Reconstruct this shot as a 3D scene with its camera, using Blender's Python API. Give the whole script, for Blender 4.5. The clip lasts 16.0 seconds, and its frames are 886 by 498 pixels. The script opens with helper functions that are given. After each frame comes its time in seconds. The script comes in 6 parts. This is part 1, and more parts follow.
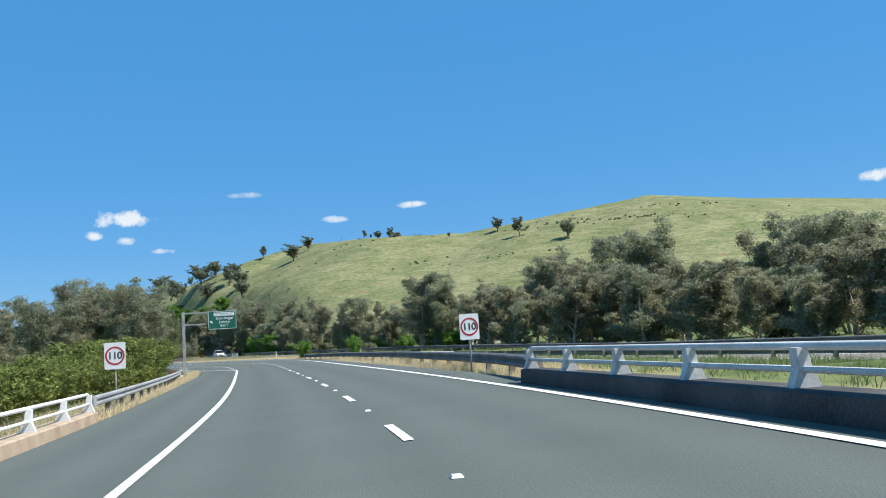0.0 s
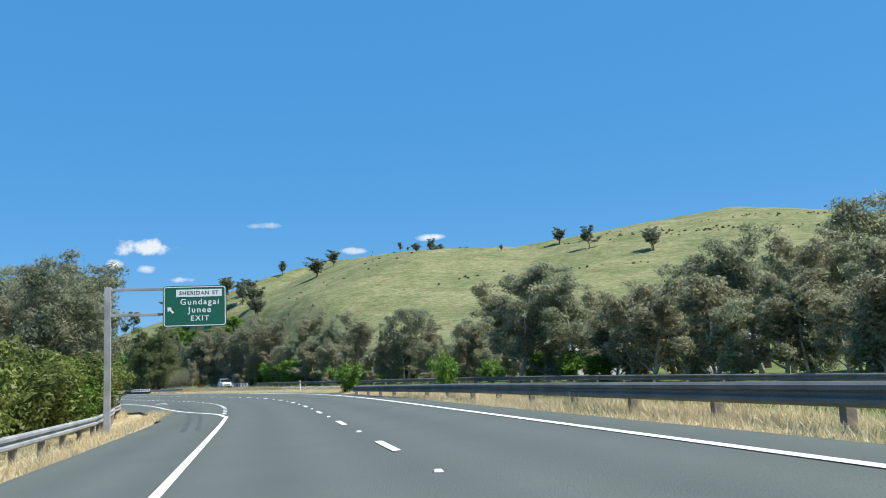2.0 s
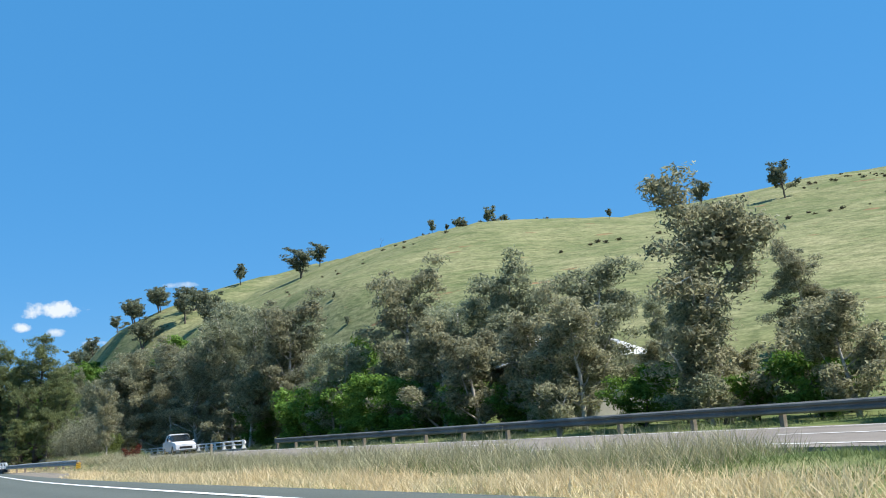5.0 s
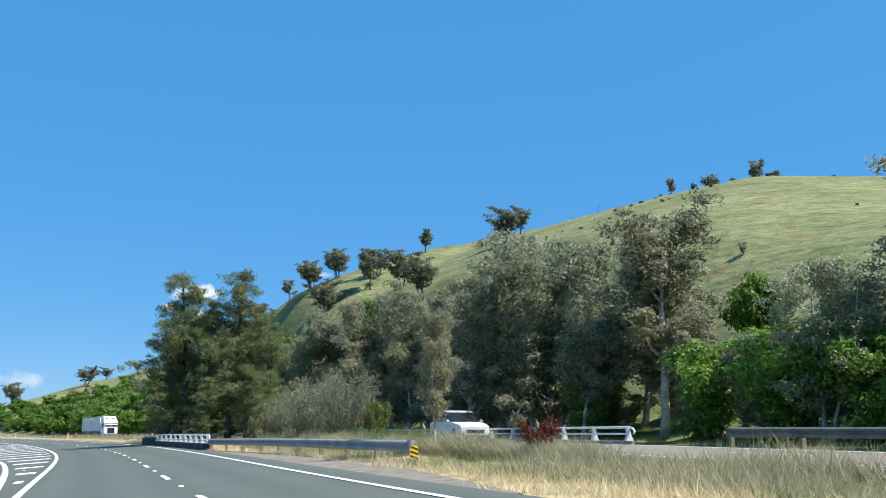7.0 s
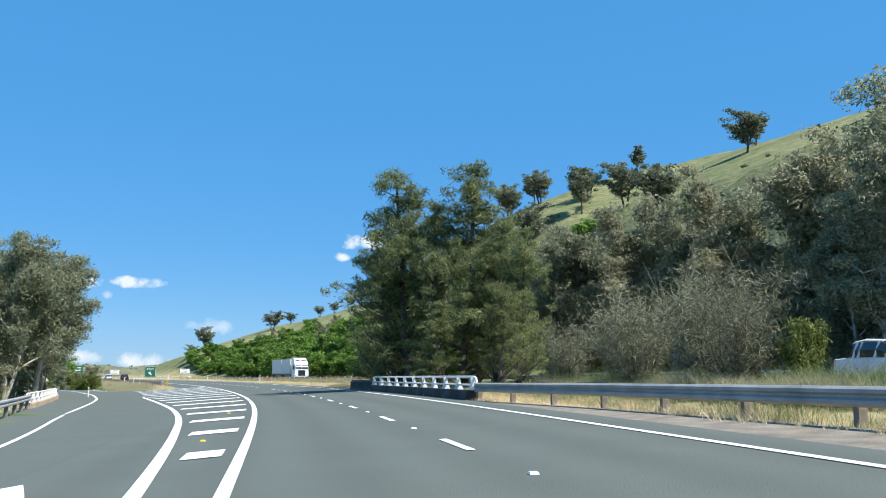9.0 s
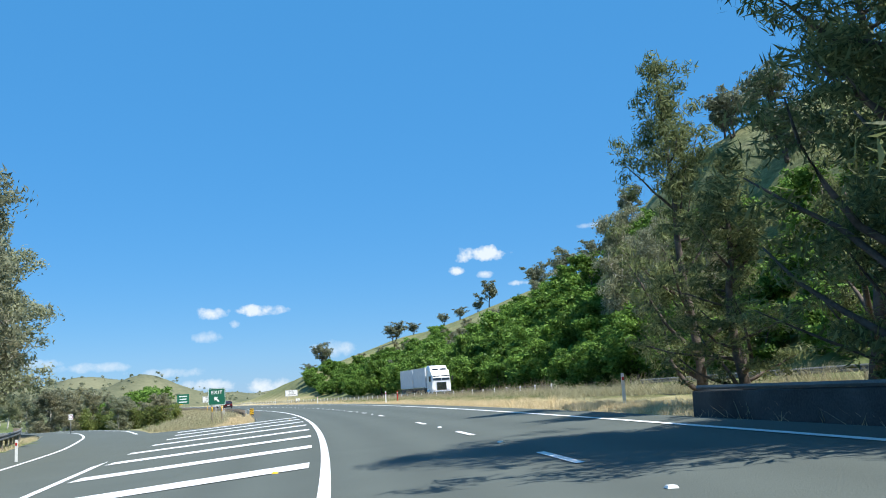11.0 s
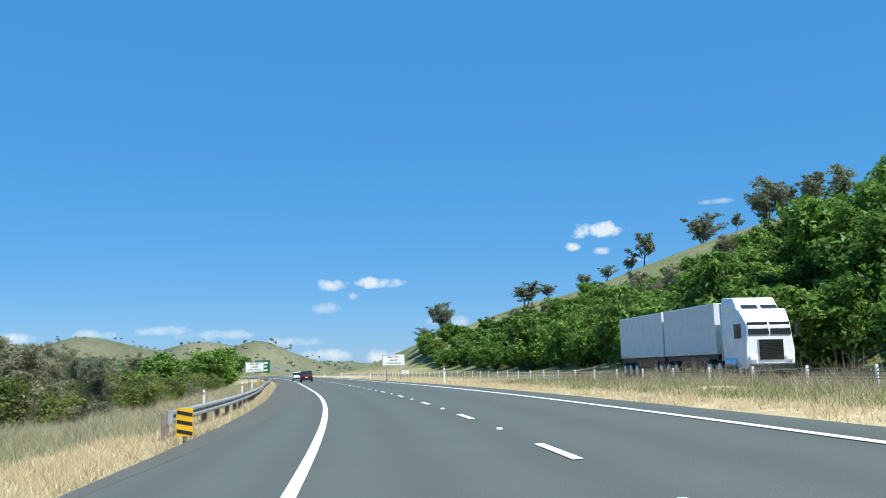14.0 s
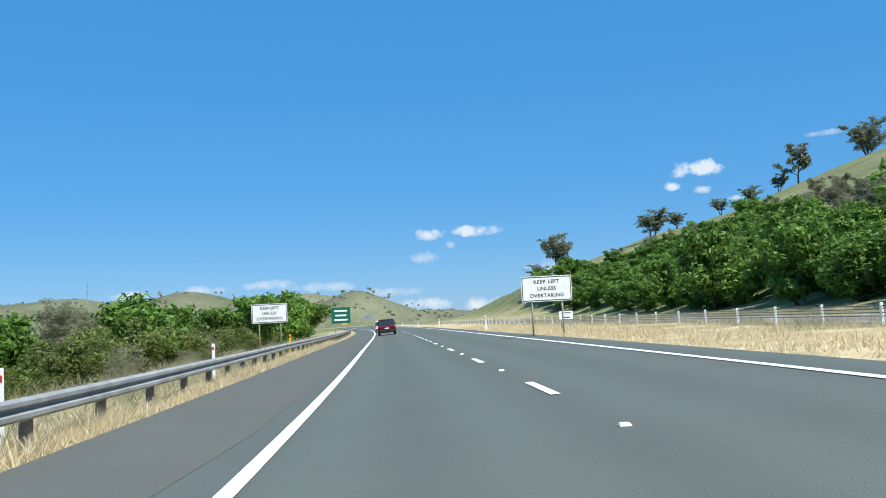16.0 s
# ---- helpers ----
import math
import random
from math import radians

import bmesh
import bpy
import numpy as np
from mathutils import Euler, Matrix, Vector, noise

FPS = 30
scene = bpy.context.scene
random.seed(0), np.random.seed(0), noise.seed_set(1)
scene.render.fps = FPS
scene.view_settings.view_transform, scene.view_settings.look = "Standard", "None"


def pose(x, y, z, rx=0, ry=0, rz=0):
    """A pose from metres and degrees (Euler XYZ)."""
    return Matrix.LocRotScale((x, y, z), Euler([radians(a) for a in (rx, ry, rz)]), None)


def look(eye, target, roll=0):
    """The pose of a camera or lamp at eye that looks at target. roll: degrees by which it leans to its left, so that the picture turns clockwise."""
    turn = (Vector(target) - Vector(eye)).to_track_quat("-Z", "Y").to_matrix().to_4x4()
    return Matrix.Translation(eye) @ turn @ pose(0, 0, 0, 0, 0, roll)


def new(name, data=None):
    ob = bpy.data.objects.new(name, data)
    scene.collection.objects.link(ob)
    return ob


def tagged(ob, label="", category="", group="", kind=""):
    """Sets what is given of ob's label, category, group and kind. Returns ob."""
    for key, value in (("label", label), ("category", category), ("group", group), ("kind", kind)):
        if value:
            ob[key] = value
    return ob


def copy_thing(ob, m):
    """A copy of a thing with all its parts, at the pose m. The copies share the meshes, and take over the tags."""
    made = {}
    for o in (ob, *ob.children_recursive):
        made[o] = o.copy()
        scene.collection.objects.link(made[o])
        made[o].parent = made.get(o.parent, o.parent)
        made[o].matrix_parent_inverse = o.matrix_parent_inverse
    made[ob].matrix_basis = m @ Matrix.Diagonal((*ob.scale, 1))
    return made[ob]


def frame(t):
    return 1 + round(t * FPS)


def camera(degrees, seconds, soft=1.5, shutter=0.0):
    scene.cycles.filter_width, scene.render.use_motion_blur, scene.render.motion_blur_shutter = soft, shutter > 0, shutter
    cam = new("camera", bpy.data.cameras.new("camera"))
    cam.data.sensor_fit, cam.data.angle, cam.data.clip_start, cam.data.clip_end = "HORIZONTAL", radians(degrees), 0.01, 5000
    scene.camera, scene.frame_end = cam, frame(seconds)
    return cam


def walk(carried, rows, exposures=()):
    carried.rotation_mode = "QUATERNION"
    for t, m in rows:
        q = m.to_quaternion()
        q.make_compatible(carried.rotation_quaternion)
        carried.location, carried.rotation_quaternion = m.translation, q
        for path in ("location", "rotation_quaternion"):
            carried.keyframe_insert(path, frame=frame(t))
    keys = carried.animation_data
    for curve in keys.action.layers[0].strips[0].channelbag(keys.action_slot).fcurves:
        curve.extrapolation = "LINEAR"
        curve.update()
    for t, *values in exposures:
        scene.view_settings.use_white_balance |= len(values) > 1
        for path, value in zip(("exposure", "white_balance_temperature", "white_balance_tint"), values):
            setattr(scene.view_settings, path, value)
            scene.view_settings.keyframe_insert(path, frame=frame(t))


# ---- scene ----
cam = camera(52.44, 16.0, soft=1.0)
PATH = [
    (0, pose(1.12, 0.16, 1.33, 95.84, 3.64, 2.54)),
    (0.5, pose(-1.19, 10.60, 1.39, 98.03, 4.16, 3.29)),
    (1, pose(-3.68, 20.35, 1.38, 99.00, 3.52, 3.93)),
    (1.5, pose(-6.20, 30.12, 1.31, 98.43, 4.12, 4.31)),
    (2, pose(-8.83, 40.06, 1.23, 98.02, 2.54, 3.57)),
    (2.5, pose(-11.49, 49.83, 1.19, 97.02, 1.55, 2.17)),
    (3, pose(-14.05, 59.39, 1.16, 96.21, 1.32, 1.19)),
    (3.1, pose(-14.58, 61.38, 1.16, 96.16, 1.32, 1.08)),
    (3.2, pose(-15.21, 63.75, 1.17, 96.17, 1.35, 0.96)),
    (3.3, pose(-16.01, 66.69, 1.17, 96.23, 1.42, 0.82)),
    (3.4, pose(-16.94, 70.13, 1.18, 96.34, 1.53, 0.67)),
    (3.5, pose(-17.95, 73.79, 1.18, 96.50, 1.66, 0.52)),
    (3.6, pose(-18.98, 77.44, 1.19, 96.70, 1.81, 0.35)),
    (3.7, pose(-20.03, 81.07, 1.19, 96.94, 1.98, 0.19)),
    (3.8, pose(-21.11, 84.68, 1.20, 97.20, 2.17, 0.02)),
    (3.9, pose(-22.22, 88.26, 1.20, 97.50, 2.38, -0.15)),
    (4, pose(-23.37, 91.81, 1.21, 97.81, 2.59, -0.32)),
    (4.1, pose(-24.58, 95.32, 1.21, 98.15, 2.81, -0.47)),
    (4.2, pose(-25.84, 98.80, 1.22, 98.50, 3.03, -0.62)),
    (4.3, pose(-27.17, 102.23, 1.22, 98.86, 3.25, -0.76)),
    (4.4, pose(-28.56, 105.63, 1.23, 99.22, 3.47, -0.89)),
    (4.5, pose(-30.02, 108.98, 1.23, 99.58, 3.67, -1.00)),
    (4.6, pose(-31.53, 112.28, 1.24, 99.94, 3.86, -1.09)),
    (4.7, pose(-33.10, 115.54, 1.24, 100.29, 4.04, -1.16)),
    (4.8, pose(-34.73, 118.75, 1.25, 100.62, 4.20, -1.21)),
    (4.9, pose(-36.41, 121.92, 1.25, 100.94, 4.33, -1.23)),
    (5, pose(-38.13, 125.06, 1.26, 101.23, 4.44, -1.22)),
    (5.1, pose(-39.84, 128.09, 1.26, 101.50, 4.52, -1.19)),
    (5.2, pose(-41.40, 130.80, 1.27, 101.74, 4.56, -1.12)),
    (5.3, pose(-42.71, 133.02, 1.27, 101.94, 4.57, -1.01)),
    (5.4, pose(-43.74, 134.77, 1.28, 102.10, 4.53, -0.86)),
    (5.5, pose(-44.59, 136.20, 1.28, 102.21, 4.45, -0.68)),
    (6, pose(-48.20, 143.30, 1.30, 103.11, 3.40, 1.38)),
    (6.5, pose(-50.52, 147.23, 1.29, 102.88, 2.18, 3.82)),
    (7, pose(-53.19, 151.19, 1.28, 101.52, 0.18, 6.41)),
    (7.5, pose(-55.54, 155.03, 1.27, 101.08, 0.20, 9.33)),
    (8, pose(-56.35, 156.00, 1.21, 99.21, -0.04, 13.05)),
    (8.5, pose(-58.02, 159.07, 1.19, 98.28, -0.64, 16.79)),
    (9, pose(-63.05, 168.32, 1.18, 98.10, -0.17, 17.01)),
    (9.5, pose(-68.22, 177.62, 1.16, 98.20, 1.74, 18.09)),
    (10, pose(-73.36, 187.26, 1.15, 99.10, 2.38, 21.01)),
    (10.5, pose(-78.64, 197.19, 1.15, 99.25, 2.77, 22.73)),
    (11, pose(-84.20, 207.31, 1.16, 98.97, 3.22, 24.75)),
    (11.5, pose(-90.02, 217.37, 1.16, 98.50, 3.57, 26.73)),
    (12, pose(-96.13, 227.34, 1.17, 98.07, 3.68, 28.31)),
    (12.5, pose(-102.39, 236.98, 1.17, 97.94, 3.41, 29.15)),
    (13, pose(-108.74, 246.28, 1.19, 98.13, 2.39, 29.87)),
    (13.5, pose(-115.19, 255.50, 1.22, 97.46, 1.49, 30.72)),
    (14, pose(-121.80, 264.78, 1.22, 97.67, 1.47, 31.93)),
    (14.5, pose(-128.43, 273.92, 1.20, 97.34, 2.98, 32.54)),
    (15, pose(-135.17, 282.74, 1.16, 96.77, 2.88, 32.50)),
    (15.5, pose(-142.14, 291.55, 1.11, 96.02, 2.78, 34.14)),
    (16, pose(-149.28, 300.23, 1.15, 94.56, 2.96, 38.26)),
]

EXPOSURE = 0.75
walk(cam, PATH, exposures=[(0.0, EXPOSURE, 6450, 10), (3.2, EXPOSURE, 6450, 10), (5.3, EXPOSURE + 0.1, 6450, 10), (10.2, EXPOSURE + 0.12, 6400, 10), (12.3, EXPOSURE - 0.03, 6200, 8), (16.0, EXPOSURE - 0.05, 6200, 8)])

# ---------------------------------------------------------------- world and sun
SUN_ELEVATION, SUN_AZIMUTH = 55.0, -12.0     # azimuth: degrees from +x towards +y
sun_dir = Vector((math.cos(radians(SUN_ELEVATION)) * math.cos(radians(SUN_AZIMUTH)),
                  math.cos(radians(SUN_ELEVATION)) * math.sin(radians(SUN_AZIMUTH)),
                  math.sin(radians(SUN_ELEVATION))))
sun = new("sun", bpy.data.lights.new("sun", "SUN"))
sun.data.energy, sun.data.angle, sun.data.color = 4.4, radians(0.5), (1.0, 0.965, 0.90)
sun.matrix_world = look((0, 0, 300), Vector((0, 0, 300)) - sun_dir)

# clouds: azimuth (degrees to the left of +y), elevation, half width, half height, softness seed, cover
CLOUDS = [
    (21.8, 8.5, 1.6, 0.55, 0.1, 1.0), (23.4, 7.5, 0.65, 0.26, 1.7, 0.95), (21.6, 7.2, 0.6, 0.24, 3.1, 0.6),
    (19.5, 6.5, 0.8, 0.22, 4.4, 0.8), (14.6, 9.8, 1.0, 0.2, 5.2, 0.45), (4.0, 8.8, 0.95, 0.22, 6.6, 0.8), (8.9, 8.1, 0.9, 0.22, 1.9, 0.6),
]
CLOUDS += [
    (35.9, 5.6, 1.6, 0.38, 7.3, 0.95), (38.8, 5.5, 1.0, 0.4, 8.8, 0.7), (37.5, 4.8, 0.45, 0.3, 9.1, 0.6),
    (39.2, 4.1, 0.9, 0.4, 2.2, 0.4), (53.2, 2.6, 1.7, 0.3, 3.6, 0.5), (49.0, 2.8, 1.8, 0.3, 5.8, 0.45),
    (45.9, 2.5, 2.4, 0.3, 6.1, 0.35), (41.5, 2.0, 2.2, 0.3, 7.9, 0.35), (35.4, 0.9, 1.6, 0.5, 8.3, 0.6),
    (39.0, 1.1, 2.0, 0.4, 1.4, 0.6), (57.2, 2.4, 1.6, 0.3, 4.9, 0.5),
    (-24.3, 7.9, 1.2, 0.35, 1.1, 0.8), (31.5, 3.0, 1.6, 0.5, 3.3, 0.45),
]


def build_world():
    world = bpy.data.worlds.new("sky")
    scene.world = world
    world.use_nodes = True
    nt = world.node_tree
    nt.nodes.clear()
    n, l = nt.nodes.new, nt.links.new
    out, bg, sky = n("ShaderNodeOutputWorld"), n("ShaderNodeBackground"), n("ShaderNodeTexSky")
    sky.sky_type, sky.sun_disc = "NISHITA", False
    sky.sun_elevation = radians(SUN_ELEVATION)
    sky.sun_rotation = radians(90 - SUN_AZIMUTH)
    sky.altitude, sky.air_density, sky.dust_density, sky.ozone_density = 600, 1.0, 0.15, 3.0
    bg.inputs["Strength"].default_value = 0.10
    tc = n("ShaderNodeTexCoord")
    mask = None

    def vmath(op, a, b=None):
        v = n("ShaderNodeVectorMath")
        v.operation = op
        for k, s in enumerate((a, b)):
            if s is None:
                continue
            if isinstance(s, tuple):
                v.inputs[k].default_value = s
            else:
                l(s, v.inputs[k])
        return v

    def smath(op, a, b=None, clamp=False):
        m = n("ShaderNodeMath")
        m.operation, m.use_clamp = op, clamp
        for k, s in enumerate((a, b)):
            if s is None:
                continue
            if isinstance(s, (int, float)):
                m.inputs[k].default_value = s
            else:
                l(s, m.inputs[k])
        return m.outputs[0]

    noise_n = n("ShaderNodeTexNoise")
    noise_n.inputs["Scale"].default_value, noise_n.inputs["Detail"].default_value = 55.0, 6.0
    noise_n.inputs["Roughness"].default_value = 0.62
    l(tc.outputs["Generated"], noise_n.inputs["Vector"])
    fine = noise_n.outputs["Fac"]
    for az, el, hw, hh, seed, cover in CLOUDS:
        a, e = radians(az), radians(el)
        d = Vector((-math.sin(a) * math.cos(e), math.cos(a) * math.cos(e), math.sin(e)))
        right = Vector((math.cos(a), math.sin(a), 0))
        up = right.cross(d)
        dx = smath("MULTIPLY", vmath("DOT_PRODUCT", tc.outputs["Generated"], tuple(right)).outputs["Value"], 1 / radians(hw))
        dyr = smath("SUBTRACT", vmath("DOT_PRODUCT", tc.outputs["Generated"], tuple(up)).outputs["Value"], 0.0)
        dy = smath("MULTIPLY", dyr, 1 / radians(hh))
        front = smath("GREATER_THAN", vmath("DOT_PRODUCT", tc.outputs["Generated"], tuple(d)).outputs["Value"], 0.5)
        # flat base, billowing top
        r2 = smath("ADD", smath("MULTIPLY", dx, dx), smath("MULTIPLY", dy, dy))
        inside = smath("SUBTRACT", 1.0, r2)
        rough = smath("MULTIPLY", smath("SUBTRACT", fine, 0.5), 4.2)
        v = smath("MULTIPLY", smath("ADD", inside, rough), 1.1 * cover, clamp=True)
        v = smath("MULTIPLY", v, front)
        mask = v if mask is None else smath("MAXIMUM", mask, v)
    soft = smath("MULTIPLY", mask, 0.96)
    deep = n("ShaderNodeHueSaturation")
    deep.inputs["Saturation"].default_value, deep.inputs["Value"].default_value = 1.28, 1.1
    l(sky.outputs["Color"], deep.inputs["Color"])
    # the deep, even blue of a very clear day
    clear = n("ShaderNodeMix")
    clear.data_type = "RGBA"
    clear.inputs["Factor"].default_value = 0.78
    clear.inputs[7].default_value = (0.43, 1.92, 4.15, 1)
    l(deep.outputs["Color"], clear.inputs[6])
    mix = n("ShaderNodeMix")
    mix.data_type = "RGBA"
    l(soft, mix.inputs["Factor"])
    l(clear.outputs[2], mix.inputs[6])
    mix.inputs[7].default_value = (5.0, 5.4, 5.7, 1)
    l(mix.outputs[2], bg.inputs["Color"])
    l(bg.outputs[0], out.inputs["Surface"])


build_world()

# ---------------------------------------------------------------- the plan: the road's own axis
AXIS_STEP = 2.0
AXIS_KNOTS = np.linspace(-20, 620, 13)
AXIS_HEADING = np.radians([8.77, 14.28, 16.37, 30.27, 27.37, 32.59, 36.95, 41.47, 41.95, 42.67, 43.72, 44.74, 45.71])
S_AXIS = np.arange(-20, 1000, AXIS_STEP)


def _heading(s):
    s = np.clip(s, AXIS_KNOTS[0], AXIS_KNOTS[-1])
    h = AXIS_KNOTS[1] - AXIS_KNOTS[0]
    i = np.clip(np.searchsorted(AXIS_KNOTS, s) - 1, 0, len(AXIS_KNOTS) - 2)
    u = (s - AXIS_KNOTS[i]) / h
    m = np.gradient(AXIS_HEADING, h)
    return ((2 * u**3 - 3 * u**2 + 1) * AXIS_HEADING[i] + (u**3 - 2 * u**2 + u) * h * m[i]
            + (-2 * u**3 + 3 * u**2) * AXIS_HEADING[i + 1] + (u**3 - u**2) * h * m[i + 1])


_th = _heading(S_AXIS)
_dx, _dy = -np.sin(_th) * AXIS_STEP, np.cos(_th) * AXIS_STEP
X_AXIS = np.concatenate([[0], np.cumsum((_dx[1:] + _dx[:-1]) / 2)])
Y_AXIS = np.concatenate([[0], np.cumsum((_dy[1:] + _dy[:-1]) / 2)])
X_AXIS -= X_AXIS[10]
Y_AXIS -= Y_AXIS[10]
# the axis runs on straight behind the start
_back = np.arange(-400, -20, AXIS_STEP)
X_AXIS = np.concatenate([X_AXIS[0] - np.sin(_th[0]) * (_back + 20), X_AXIS])
Y_AXIS = np.concatenate([Y_AXIS[0] + np.cos(_th[0]) * (_back + 20), Y_AXIS])
S_AXIS = np.concatenate([_back, S_AXIS])
_th = np.concatenate([np.full(len(_back), _th[0]), _th])
CROSSFALL = 0.0607


def heading(s):
    return float(np.interp(s, S_AXIS, _th))


def xy(s, lat):
    """World x, y of a place s metres along the road and lat metres to the right of the driven line."""
    t = heading(s)
    return (float(np.interp(s, S_AXIS, X_AXIS)) + lat * math.cos(t), float(np.interp(s, S_AXIS, Y_AXIS)) + lat * math.sin(t))


def road_z(lat):
    return CROSSFALL * max(-9.0, min(9.0, lat))


def lerp_table(table, blur=0.0):
    """A smooth function through a table of (s, value)."""
    ks, vs = [k for k, _ in table], [v for _, v in table]
    spread = np.linspace(-blur, blur, 9)
    return lambda s: float(np.interp(s + spread, ks, vs).mean())


# the other carriageway's axis
OTHER_TABLE = [(-400, 40), (0, 30), (40, 24), (60, 21), (95, 17.8), (130, 16.3), (165, 15.4), (190, 14.9), (215, 15.2), (260, 16.5), (300, 18), (340, 18.8), (400, 19), (1000, 18)]
OTHER_Z_TABLE = [(-400, -0.6), (40, -0.3), (60, -0.2), (100, 0.25), (150, 0.6), (190, 0.82), (230, 0.82), (300, 0.5), (340, 0.42), (1000, 0.42)]
OTHER_LAT, OTHER_Z = lerp_table(OTHER_TABLE), lerp_table(OTHER_Z_TABLE)
OTHER_HALF = 4.1
# left edge of the exit lane (paint), and left line of the painted island
EXIT_LEFT = lerp_table([(70, -0.9), (80, -0.95), (84, -1.3), (88, -2.0), (95, -3.3), (103, -4.15), (111, -4.6), (120, -4.6), (150, -4.5), (185, -4.4), (200, -5.9), (210, -7.2), (220, -8.6), (229, -9.4), (254, -10.7), (270, -12.2), (290, -15), (310, -19), (340, -26), (380, -37), (430, -52)], 4.0)
ISLAND_LEFT = lerp_table([(178, -1.1), (183, -1.4), (194, -1.9), (204, -2.7), (217, -3.6), (224, -4.5), (243, -6.5), (260, -7.95), (279, -9.9), (287, -11.2), (300, -13.5), (320, -18), (350, -25), (380, -33), (430, -48)], 9.0)

# ---------------------------------------------------------------- the lie of the land
RIDGE = np.array([(400.0, 380.0, 36.0), (200.0, 340.0, 40.0), (93.6, 299.9, 40.8), (56.5, 287.4, 43.3), (32.5, 273.2, 37.8), (-3.1, 271.3, 32.0), (-26.3, 265.7, 32.1), (-60.8, 331.4, 40.9), (-73.9, 322.8, 36.3), (-92.9, 338.1, 26.9), (-109.0, 444.9, 39.1), (-177.4, 570.5, 48.0), (-234.1, 620.4, 41.1), (-275.7, 587.5, 27.4), (-263.2, 506.7, 13.2), (-285.1, 450.4, 4.8)], float)
RIDGE_REACH = np.array([170.0, 170.0, 178.3, 149.0, 128.3, 113.3, 91.0, 79.2, 82.5, 63.5, 94.2, 136.2, 139.7, 83.3, 55.8, 40.0], float)


def axis_place(px, py):
    """s and lat of many world places."""
    out_s, out_l = np.empty(len(px)), np.empty(len(px))
    xs, ys, ss, th = X_AXIS[::2], Y_AXIS[::2], S_AXIS[::2], _th[::2]
    for a in range(0, len(px), 4000):
        b = slice(a, a + 4000)
        j = ((px[b, None] - xs) ** 2 + (py[b, None] - ys) ** 2).argmin(1)
        ux, uy = -np.sin(th[j]), np.cos(th[j])
        out_s[b] = ss[j] + (px[b] - xs[j]) * ux + (py[b] - ys[j]) * uy
        out_l[b] = (px[b] - xs[j]) * uy - (py[b] - ys[j]) * ux
    return out_s, out_l


def smooth(u):
    u = np.clip(u, 0, 1)
    return u * u * (3 - 2 * u)


def land_height(px, py):
    """Height of the ground at many places, the zone value that says how dry the grass is, and s, lat."""
    px, py = np.asarray(px, float), np.asarray(py, float)
    s, lat = axis_place(px, py)
    other = np.interp(s, *zip(*OTHER_TABLE))
    other_z = np.interp(s, *zip(*OTHER_Z_TABLE))
    base = CROSSFALL * np.clip(lat, -9, 8)
    # median to the other carriageway
    base = np.where(lat > 8, base + (other_z - base) * smooth((lat - 9.3) / np.maximum(other - OTHER_HALF - 9.9, 0.9)), base)
    # embankment on the outer side
    outer = np.interp(s, [-400, 85, 110, 190, 215, 265, 300, 330, 360, 1000], [-5.5, -5.5, -7.5, -7.5, -11.0, -15.0, -20, -7.5, -6.5, -6.5])
    drop = smooth((outer - lat) / 14.0)
    base = base - drop * 1.8
    # hill
    hill = np.zeros_like(px)
    for a in range(len(RIDGE) - 1):
        p, q = RIDGE[a], RIDGE[a + 1]
        dx, dy = q[0] - p[0], q[1] - p[1]
        t = np.clip(((px - p[0]) * dx + (py - p[1]) * dy) / (dx * dx + dy * dy), 0, 1)
        dist = np.hypot(px - p[0] - t * dx, py - p[1] - t * dy)
        z = p[2] + t * (q[2] - p[2])
        w = RIDGE_REACH[a] + t * (RIDGE_REACH[a + 1] - RIDGE_REACH[a])
        u = np.clip(dist / w, 0, 1)
        prof = (1 - u) * 0.75 + (1 - smooth(u)) * 0.25
        hill = np.maximum(hill, z * prof)
    # the hill starts behind the other carriageway
    toe = smooth((lat - other - 7) / 22.0)
    bumps = np.sin(px * 0.045 + py * 0.03) * np.sin(py * 0.05 - px * 0.02)
    z = base + hill * toe + bumps * 0.8 * np.clip(hill / 20, 0, 1) * toe
    return z, s, lat, other, hill * toe


def land(x, y):
    return float(land_height([x], [y])[0][0])


def place(s, lat):
    x, y = xy(s, lat)
    return x, y, land(x, y)


# ---------------------------------------------------------------- materials
def material(name, build):
    m = bpy.data.materials.new(name)
    m.use_nodes = True
    m.node_tree.nodes.clear()
    build(m.node_tree, m.node_tree.nodes.new, m.node_tree.links.new)
    return m


